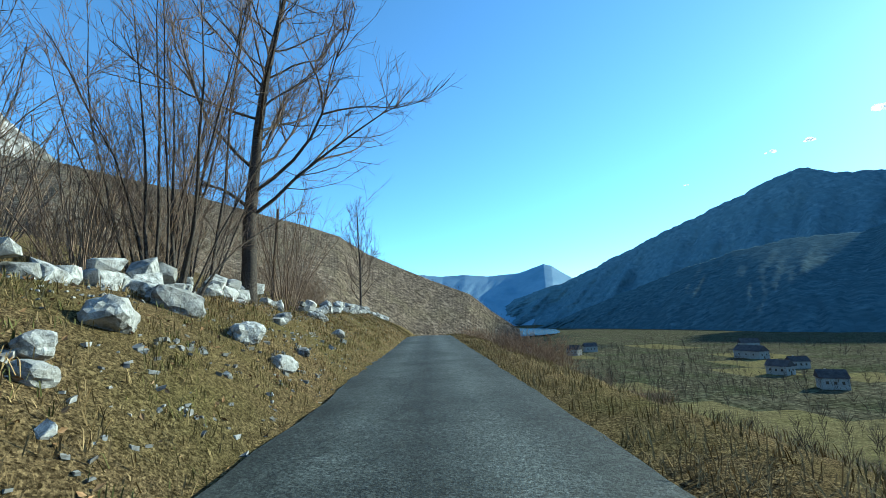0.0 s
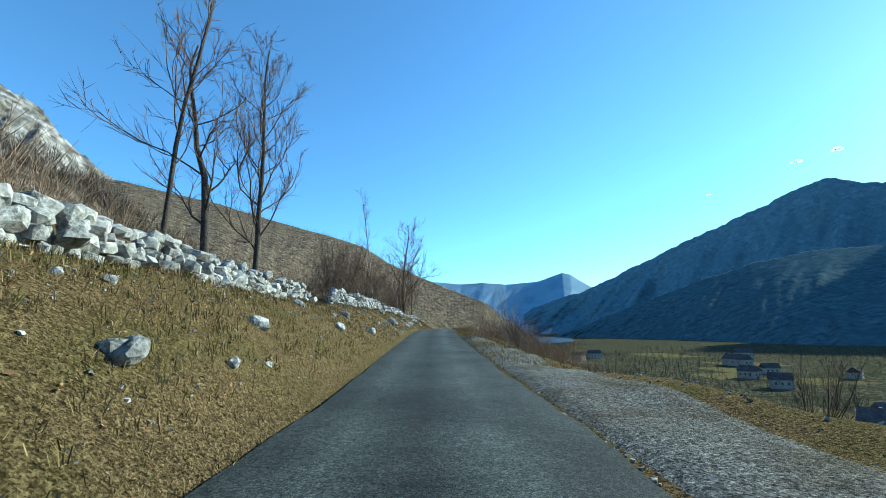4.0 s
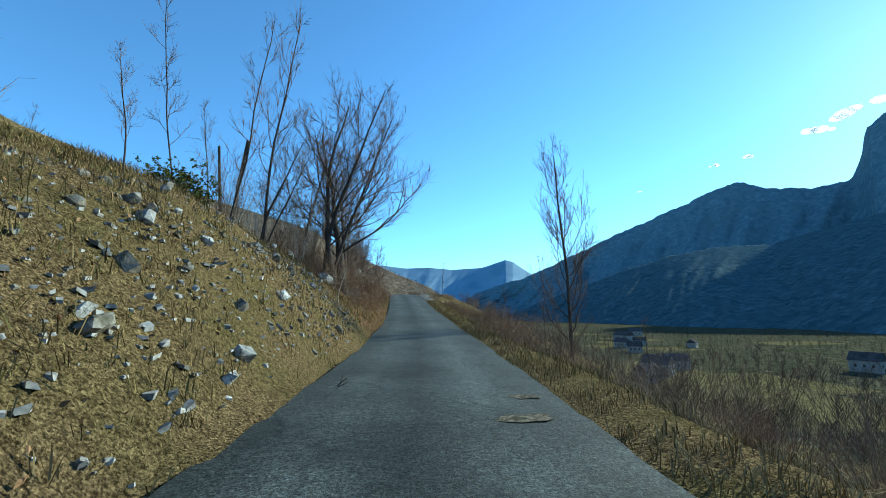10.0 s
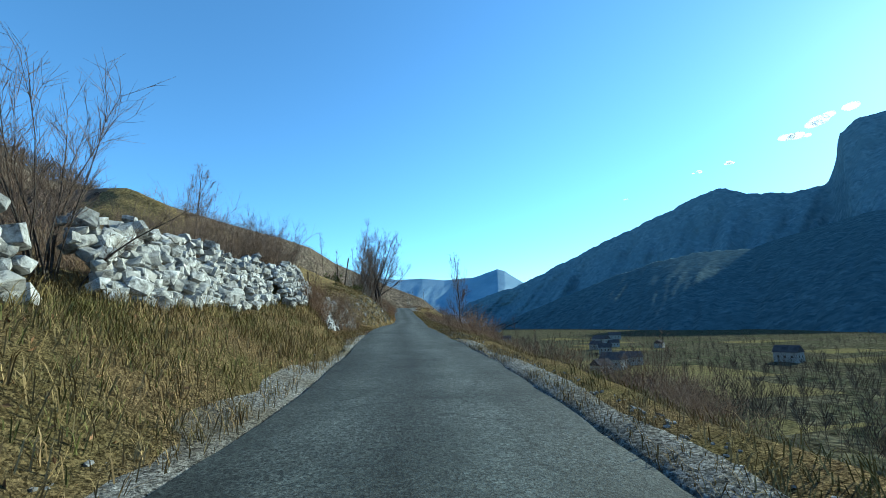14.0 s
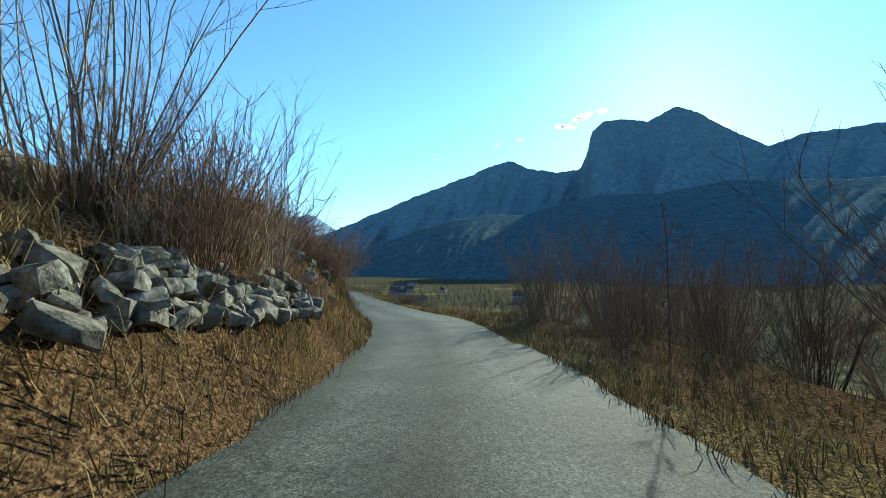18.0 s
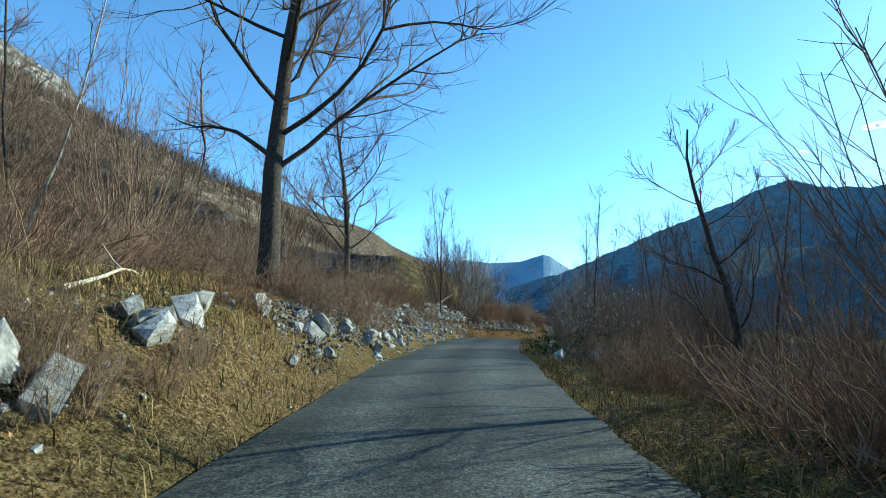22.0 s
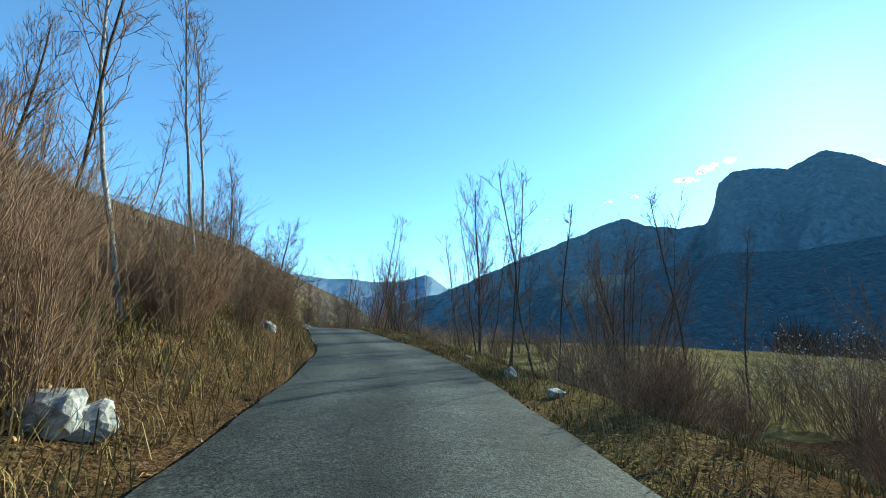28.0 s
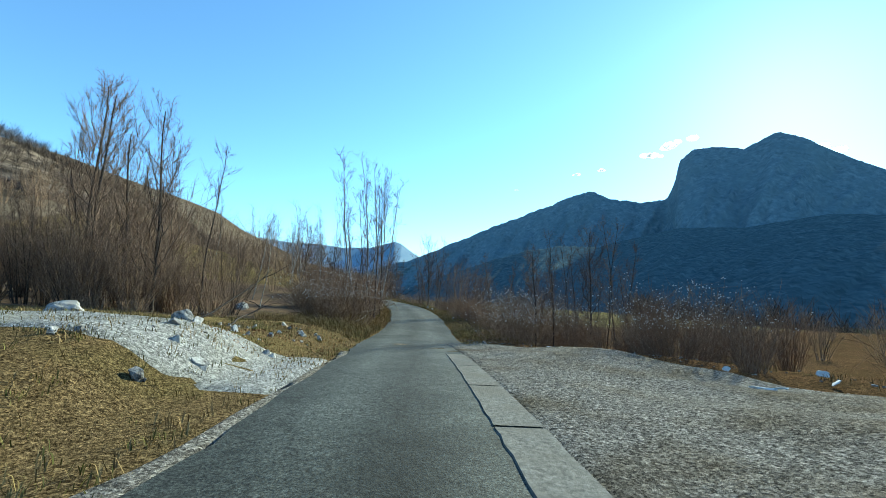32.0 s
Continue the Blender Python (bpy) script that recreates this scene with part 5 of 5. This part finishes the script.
blades("green_grass", M_GREEN, [(-4, 7, -6.5, -1.9, 7000, 0.12), (7, 11.3, -8, -2.2, 3500, 0.14), (11, 15.5, -4.5, -2.2, 2500, 0.2), (22, 28, 1.9, 7, 2500, 0.13), (29.5, 33, -8, -1.9, 2200, 0.1)],
       "patches of short green grass among the straw", 52)


def add_chip(rnd, verts, faces, p, size):
    """A small flat broken stone."""
    base = len(verts)
    s, a = size * rnd.uniform(0.4, 1.4), rnd.uniform(0, 3.14)
    c, k = math.cos(a), math.sin(a)
    tilt = rnd.normal(0, 0.25, 2)
    for i, j, h in ((-1, -1, -1), (1, -1, -1), (1, 1, -1), (-1, 1, -1), (-1, -1, 1), (1, -1, 1), (1, 1, 1), (-1, 1, 1)):
        x, y = i * s * rnd.uniform(0.45, 1.0), j * s * rnd.uniform(0.35, 0.75)
        verts.append((p[0] + x * c - y * k, p[1] + x * k + y * c, p[2] + h * s * rnd.uniform(0.25, 0.5) + tilt[0] * x + tilt[1] * y))
    for f in ((4, 5, 6, 7), (0, 1, 5, 4), (1, 2, 6, 5), (2, 3, 7, 6), (3, 0, 4, 7)):
        faces.append(tuple(base + n for n in f))


def litter(name, mat, spans, size, label, seed, flat=True):
    """Small loose pieces lying on the ground."""
    rnd = np.random.default_rng(seed)
    verts, faces = [], []
    for u0, u1, d0, d1, count in spans:
        ix = np.arange(len(LINE))
        u, d = rnd.uniform(u0, u1, count), d0 + (d1 - d0) * rnd.uniform(0, 1, count) ** 1.6
        i = np.interp(u, LINE[:, 0], ix)
        x = np.interp(i, ix, LINE[:, 1]) + np.interp(i, ix, RIGHT[:, 0]) * d
        y = np.interp(i, ix, LINE[:, 2]) + np.interp(i, ix, RIGHT[:, 1]) * d
        z = height(x, y)
        for p in np.stack([x, y, z], 1):
            if flat:
                add_leaf(rnd, verts, faces, p + (0, 0, 0.03), size)
            else:
                add_chip(rnd, verts, faces, p + (0, 0, size * 0.2), size)
    ob = mesh_object(name, verts, faces, mat, smooth=False)
    return tagged(ob, label, "litter", kind="stuff")


litter("leaf_litter", M_LEAF, [(-3, 9, -6, -1.8, 12000), (9, 15, -6, -1.8, 4000), (15, 25, -5, -1.7, 14000), (25, 31, -4, -1.7, 4000), (16, 30, 1.7, 6, 11000)], 0.034, "fallen brown leaves on the banks", 61)
M_PEBBLE = island_tones(material("pebbles", (0.14, 0.13, 0.115), (0.42, 0.40, 0.37), 8, 0.9, 0.0), 0.4)
litter("pebbles", M_PEBBLE, [(-3, 8, -5, -1.8, 4200), (8.5, 11.4, -5, -1.8, 2000), (11.5, 14.6, 1.75, 2.6, 900), (11.5, 14.6, -2.4, -1.75, 700), (19, 24.6, -3.6, -1.8, 1800), (29.8, 33, 1.8, 9, 1500), (2, 6.0, 1.8, 5.4, 2200)],
       0.028, "small pale stones on the verges", 62, flat=False)


litter("stone_chips", M_PEBBLE, [(19.0, 21.3, -3.5, -1.85, 4200), (22.3, 24.6, -3.3, -1.85, 3000), (8.5, 11.2, -4, -1.9, 900), (-1, 2.4, -3.2, -1.8, 500)], 0.05, "broken pale stone chips spilled on the bank", 63, flat=False)


# ---- wood, posts, small things ----
def fallen_branch(u, d, length, turn, label, tilt=8, mat=None, thick=0.03):
    rnd = np.random.default_rng(int(u * 100))
    x, y, z = spot(u, d)
    ob = stand("fallen_branch", label, "branch")
    main = bough(rnd, np.array([0, 0, 0.05]), np.array([1, 0, math.tan(radians(tilt))]), length, 6, 0.12, 0.0)
    side = [(bough(rnd, at_share(main, k)[0], np.array([0.6, rnd.choice([-1, 1]) * 0.7, 0.3]), length * 0.3, 3, 0.15, 0), np.linspace(thick * 0.5, 0.006, 4), 4) for k in (0.4, 0.6, 0.8)]
    tubes_mesh("stick", [(main, np.linspace(thick, thick * 0.35, 7), 6)], mat or M_DEAD, ob)
    tubes_mesh("side_twigs", side, mat or M_DEAD, ob)
    ob.matrix_basis = pose(x, y, z + 0.02, 0, 0, turn)
    return ob


fallen_branch(19.35, -3.5, 2.6, 60, "bleached fallen branch leaning on the stone wall", 35)
fallen_branch(19.5, -3.3, 2.0, 120, "bleached fallen branch lying on the stone wall", 5)
fallen_branch(19.45, -1.6, 1.1, 200, "pale stick lying at the road edge", 2, thick=0.018)
fallen_branch(20.55, -1.5, 1.0, 150, "pale stick lying at the road edge", 2, thick=0.018)
fallen_branch(8.6, -2.75, 1.5, 95, "pale dead branch hanging on the steep bank", 48, None, 0.016)
fallen_branch(9.4, -1.45, 0.7, 60, "dark stick lying at the road edge", 6, M_BARK, 0.02)
fallen_branch(21.6, -3.6, 2.0, 100, "bleached branch lying on the mossy bank", 12)
fallen_branch(29.3, -3.2, 1.6, 60, "pale broken branch on the dry verge", 20)
fallen_branch(29.0, -3.6, 2.4, 20, "bleached broken branch among dry stems", 30)
fallen_branch(30.75, -5.2, 3.0, 40, "heap of dead branches on the low bank", 20, M_BARK)
fallen_branch(30.6, -4.8, 2.6, 75, "dead branch lying on the low bank", 15, M_BARK)


def post(name, u, d, tall, r, lean, label):
    x, y, z = spot(u, d)
    ob = stand(name, label, "post")
    tubes_mesh("shaft", [([np.array([0, 0, -0.5]), np.array([0, 0, tall * 0.5]), np.array([0.02, 0, tall])], (r, r * 0.95, r * 0.85), 8)], M_DARK, ob)
    tubes_mesh("top_cap", [([np.array([0.02, 0, tall]), np.array([0.02, 0, tall + 0.02])], (r * 0.86, r * 0.5), 8)], M_DARK, ob)
    ob.matrix_basis = pose(x, y, z, lean[0], lean[1], 0)
    return ob


post("wooden_pole", 8.0, -9.4, 4.2, 0.07, (0, -5), "second leaning pole beside the dark utility pole")
post("wooden_pole", 8.1, -8.6, 4.6, 0.09, (0, 7), "leaning dark wooden utility pole on the bank")
post("wooden_pole", -1.6, -7.0, 4.2, 0.06, (2, 2), "thin wooden pole among the trees")
post("wooden_post", 9.9, -9.0, 1.3, 0.06, (3, -4), "short wooden fence post on the meadow")
post("wooden_post", 28.75, -4.0, 2.0, 0.07, (0, 3), "grey wooden post beside the dry stems")


def stain(u, d, size, mat, label):
    """A thin irregular spill on the road."""
    x, y, _ = spot(u, d)
    z = float(beside([x], [y])[2][0]) + 0.02 + 0.035 * (1 - (d / HALF) ** 2) + 0.006
    rnd = np.random.default_rng(int(abs(u) * 77))
    verts = [(0, 0, 0.004)] + [(size * rnd.uniform(0.5, 1.1) * math.cos(a), size * 0.6 * rnd.uniform(0.5, 1.1) * math.sin(a), 0) for a in np.linspace(0, 2 * math.pi, 15)[:-1]]
    ob = mesh_object("road_spill", verts, [(0, n, n % 14 + 1) for n in range(1, 15)], mat)
    ob.matrix_basis = pose(x, y, z, 0, 0, rnd.uniform(-20, 20))
    return tagged(ob, label, "spill", kind="structure")


M_SAND = speckle(material("dry_sand", (0.07, 0.062, 0.046), (0.19, 0.155, 0.11), 12, 0.95, 0.2), 40, 0.5, 1.5)
for u, d, size in ((9.55, 1.0, 0.35), (9.45, 1.25, 0.3), (14.95, -1.2, 0.35), (28.25, 0.9, 0.5), (28.45, 0.4, 0.3), (30.4, -0.45, 0.3), (30.55, 0.6, 0.25), (30.65, 1.0, 0.22)):
    stain(u, d, size, M_SAND, "patch of dry sand on the asphalt")


def slab(u, d, size, turn, mat, name, label, lift=0.03):
    """A thin cast slab lying on the ground, with broken edges."""
    x, y, z = spot(u, d)
    rnd = np.random.default_rng(int(u * 31))
    bm = bmesh.new()
    bmesh.ops.create_cube(bm, size=1)
    bmesh.ops.subdivide_edges(bm, edges=bm.edges, cuts=5, use_grid_fill=True)
    for v in bm.verts:
        edge = max(abs(v.co.x), abs(v.co.y)) > 0.49
        v.co.x, v.co.y = v.co.x * size[0] + (rnd.normal(0, 0.01) if edge else 0), v.co.y * size[1] + (rnd.normal(0, 0.01) if edge else 0)
        v.co.z = v.co.z * size[2] + rnd.normal(0, 0.004)
    me = bpy.data.meshes.new(name)
    bm.to_mesh(me)
    bm.free()
    me.materials.append(mat)
    ob = new(name, me)
    ob.matrix_basis = pose(x, y, z + lift, 0, 0, turn)
    return tagged(ob, label, "slab")


def road_turn(u):
    """Bearing of the road at drive time u, in degrees about z."""
    i = int(np.argmin(np.abs(LINE[:, 0] - u)))
    return math.degrees(math.atan2(_tan[i, 1], _tan[i, 0]))


M_CONCRETE = material("concrete", (0.125, 0.118, 0.102), (0.235, 0.222, 0.195), 18, 0.9, 0.15, (0.165, 0.152, 0.128), 1.5)
slab(4.74, 2.75, (0.75, 0.9, 0.14), road_turn(4.7) + 8, material("pale_concrete", (0.20, 0.19, 0.17), (0.33, 0.315, 0.285), 16, 0.9, 0.2, (0.26, 0.24, 0.20), 2.0), "concrete_slab", "pale cracked concrete slab set in the gravel", -0.028)


def strip(u0, u1, d0, d1, lift=0.012):
    """A flat slab let into the road, from drive time u0 to u1."""
    verts = []
    rnd = np.random.default_rng(int(u0 * 50))
    for u in np.linspace(u0, u1, 9):
        i, ix = np.interp(u, LINE[:, 0], np.arange(len(LINE))), np.arange(len(LINE))
        x, y, z, sx, sy = (np.interp(i, ix, c) for c in (LINE[:, 1], LINE[:, 2], LINE[:, 3], RIGHT[:, 0], RIGHT[:, 1]))
        for d in (d0, d0 + 0.01, d1 - 0.01, d1):
            off = d + rnd.normal(0, 0.006)
            top = 0.02 + 0.035 * (1 - (d / HALF) ** 2) + (lift if d0 < d < d1 else -0.01)
            verts.append((x + sx * off, y + sy * off, z + top))
    ob = mesh_object("concrete_strip", verts, grid_faces(9, 4)[:, ::-1].tolist(), M_CONCRETE, smooth=False)
    return tagged(ob, "worn concrete strip let into the asphalt", "slab")


for u0 in (30.75, 31.0, 31.25, 31.5, 31.75, 32.0):
    strip(u0, u0 + 0.243, 0.72, 1.22)
M_PAPER = material("white_waste", (0.55, 0.55, 0.53), (0.75, 0.75, 0.73), 9, 0.7, 0.1)
PAPER = stone_mesh("waste", M_PAPER, 91, 0.25)
for n, (u, d, size) in enumerate(((30.4, 4.3, 0.4), (30.42, 4.6, 0.25), (31.2, 5.5, 0.45), (31.18, 5.9, 0.3), (31.1, 7.6, 0.25), (30.9, 6.8, 0.2), (31.0, 8.2, 0.22))):
    x, y, z = spot(u, d)
    ob = new("waste_scrap", PAPER)
    ob.matrix_basis = pose(x, y, z + 0.09, 10 * n, 5, 50 * n)
    ob.scale = (size, size * 0.7, size * 0.5)
    tagged(ob, "crumpled white scrap of waste on the gravel", "waste")


# ---- distance ----
def house(x, y, turn, w, l, h, label, roof=None):
    z = float(height([x], [y])[0])
    ob = stand("house", label, "house", "houses in the valley")
    part_box("wall", ob, (0, 0, h / 2 - 0.5), (w, l, h + 1), M_PLASTER)
    rise, o = w * 0.42, 0.5
    v = [(-w / 2 - o, -l / 2 - o, h - 0.25), (w / 2 + o, -l / 2 - o, h - 0.25), (0, -l / 2 - o, h + rise), (-w / 2 - o, l / 2 + o, h - 0.25), (w / 2 + o, l / 2 + o, h - 0.25), (0, l / 2 + o, h + rise)]
    mesh_object("roof", v, [(0, 1, 2), (3, 5, 4), (0, 2, 5, 3), (1, 4, 5, 2), (0, 3, 4, 1)], roof or M_ROOF, ob, smooth=False)
    part_box("chimney", ob, (w * 0.2, l * 0.15, h + rise * 0.75), (0.7, 0.7, 1.8), M_PLASTER)
    for s in (-1, 1):
        for k in (-0.28, 0.0, 0.28):
            part_box("window", ob, (s * (w / 2 + 0.01), k * l, h * 0.55), (0.08, 1.0, 1.3), M_DARK)
        part_box("window", ob, (s * w * 0.22, -l / 2 - 0.01, h * 0.55), (1.0, 0.08, 1.3), M_DARK)
    part_box("door", ob, (0, -l / 2 - 0.02, 1.0), (1.1, 0.1, 2.1), M_DARK)
    ob.matrix_basis = pose(x, y, z, 0, 0, turn)
    return ob


def part_box(name, parent, at, size, mat):
    bm = bmesh.new()
    bmesh.ops.create_cube(bm, size=1)
    bmesh.ops.scale(bm, vec=size, verts=bm.verts)
    bmesh.ops.translate(bm, vec=at, verts=bm.verts)
    bmesh.ops.bevel(bm, geom=bm.edges, offset=0.03, segments=1, affect="EDGES")
    me = bpy.data.meshes.new(name)
    bm.to_mesh(me)
    bm.free()
    me.materials.append(mat)
    ob = new(name, me)
    ob.parent = parent
    return ob


for n, (x, y, turn, w, l, h) in enumerate(((205, 240, 20, 8, 11, 5), (236, 262, 75, 7, 10, 4.6), (262, 226, 130, 7, 10, 4.6), (186, 190, 60, 8, 10, 5), (128, 78, 35, 9, 12, 6), (150, 96, 80, 8, 12, 5), (112, 62, 110, 7, 10, 5),
                                            (260, 330, 10, 10, 22, 6), (150, 420, 40, 9, 12, 6), (180, 455, 85, 9, 13, 6), (118, 480, 15, 8, 12, 6), (330, 420, 70, 10, 16, 6), (235, 70, 20, 9, 12, 6))):
    house(x, y, turn, w, l, h, ("white house with a dark pitched roof on the valley floor", "grey farmhouse with a steep dark roof in the valley")[n % 2])


def woodland(name, mat, places, tall, label, seed, bushy=13):
    """Far bare trees, each a stem with a fan of rising twigs, joined."""
    rnd = np.random.default_rng(seed)
    verts, faces = [], []
    for x, y, z in places:
        h = tall * rnd.uniform(0.5, 1.2)
        r = h * 0.0075
        a0 = rnd.uniform(0, 3)
        base = len(verts)
        verts += [(x - r, y, z - 0.5), (x + r, y, z - 0.5), (x + rnd.normal(0, 0.3), y, z + h)]
        faces.append((base, base + 1, base + 2))
        for n in range(bushy):
            a = a0 + n * 2.4
            k = rnd.uniform(0.15, 0.75)
            o = h * rnd.uniform(0.06, 0.2)
            base = len(verts)
            px, py, pz = x, y, z + h * k
            tx, ty, tz = x + math.cos(a) * o, y + math.sin(a) * o, pz + h * rnd.uniform(0.2, 0.42)
            verts += [(px, py, pz - r), (px, py, pz + r * 2), (tx - r * math.sin(a), ty + r * math.cos(a), tz), (tx + math.cos(a) * o * 0.3, ty + math.sin(a) * o * 0.3, tz + h * 0.12)]
            faces += [(base, base + 1, base + 2), (base + 1, base + 3, base + 2)]
    ob = mesh_object(name, verts, faces, mat, smooth=False)
    return tagged(ob, label, "woodland", kind="stuff")


def scatter(seed, count, u0, u1, d0, d1, thin=None):
    rnd = np.random.default_rng(seed)
    u, d = rnd.uniform(u0, u1, count), d0 + (d1 - d0) * rnd.uniform(0, 1, count) ** 1.7
    ix = np.arange(len(LINE))
    i = np.interp(u, LINE[:, 0], ix)
    x = np.interp(i, ix, LINE[:, 1]) + np.interp(i, ix, RIGHT[:, 0]) * d
    y = np.interp(i, ix, LINE[:, 2]) + np.interp(i, ix, RIGHT[:, 1]) * d
    keep = bumps(x, y, 38, 5) < (9 if thin is None else thin + rnd.normal(0, 0.15, count))
    return np.column_stack([x, y, height(x, y)])[keep]


def water():
    """A far lake at the end of the valley."""
    m = material("lake_water", (0.10, 0.16, 0.20), (0.14, 0.20, 0.24), 0.01, 0.15, 0.0, gloss=0.5)
    a = np.linspace(0, 2 * math.pi, 49)[:-1]
    verts = [(170, 1500, -31.0)] + [(170 + (300 + 40 * math.sin(3 * k)) * math.cos(k), 1500 + (620 + 60 * math.sin(2 * k)) * math.sin(k), -31.0) for k in a]
    ob = mesh_object("lake", verts, [(0, n, n % 48 + 1) for n in range(1, 49)], m)
    tagged(ob, "pale far lake at the end of the valley", "water", kind="structure")


water()
M_WOODS = island_tones(material("woods", (0.07, 0.052, 0.04), (0.15, 0.115, 0.085), 0.3, 1.0, 0.0), 0.35)
woodland("hillside_woods", M_WOODS, np.concatenate([scatter(1, 4600, -13, 8, -280, -50), scatter(2, 5200, 8, 33, -300, -60)]), 7.5, "bare winter woods covering the hillside", 71)
_spur = np.empty(3 * len(SPUR.data.vertices))
SPUR.data.vertices.foreach_get("co", _spur)
_spur = _spur.reshape(-1, 3)
_spur = _spur[(_spur[:, 2] > -20) & (np.arange(len(_spur)) > 460)]
woodland("spur_woods", M_WOODS, _spur[np.random.default_rng(8).choice(len(_spur), 9000, replace=False)], 6.5, "bare winter woods on the brown spur", 73, 8)
woodland("valley_woods", M_WOODS, np.concatenate([scatter(3, 6500, -13, 16, 85, 640, 0.35), scatter(4, 4200, 16, 33, 80, 480, 0.6)]), 7.0, "bare trees and hedges on the valley floor", 72)


def cloud(az, el, far, size, seed):
    rnd = np.random.default_rng(seed)
    bm = bmesh.new()
    for n in range(6):
        m = Matrix.Translation((rnd.normal(0, size * 0.55), rnd.normal(0, size * 0.2), rnd.normal(0, size * 0.1)))
        r = size * rnd.uniform(0.18, 0.4)
        bmesh.ops.create_icosphere(bm, subdivisions=2, radius=1, matrix=m @ Matrix.Diagonal((r * 1.25, r, r * 0.7, 1)))
    for v in bm.verts:
        v.co += v.co.normalized() * size * 0.05 * noise.noise(v.co / size * 6)
    me = bpy.data.meshes.new("cloud")
    bm.to_mesh(me)
    bm.free()
    me.materials.append(M_CLOUD)
    ob = new("cloud", me)
    a, e = radians(az), radians(el)
    ob.matrix_basis = pose(MIDWAY[0] + far * math.sin(a) * math.cos(e), MIDWAY[1] + far * math.cos(a) * math.cos(e), far * math.sin(e), 0, 0, -az)
    return tagged(ob, "small white fair-weather cloud near the sun", "cloud", kind="structure")


for n, (az, el, size) in enumerate(((41.5, 16.6, 30), (44.4, 16.9, 34), (50, 18.1, 80), (53.0, 19.2, 95), (68, 16.2, 110), (33, 14.8, 16))):
    cloud(az + 0.6, el, 4300, size * 1.43, n)
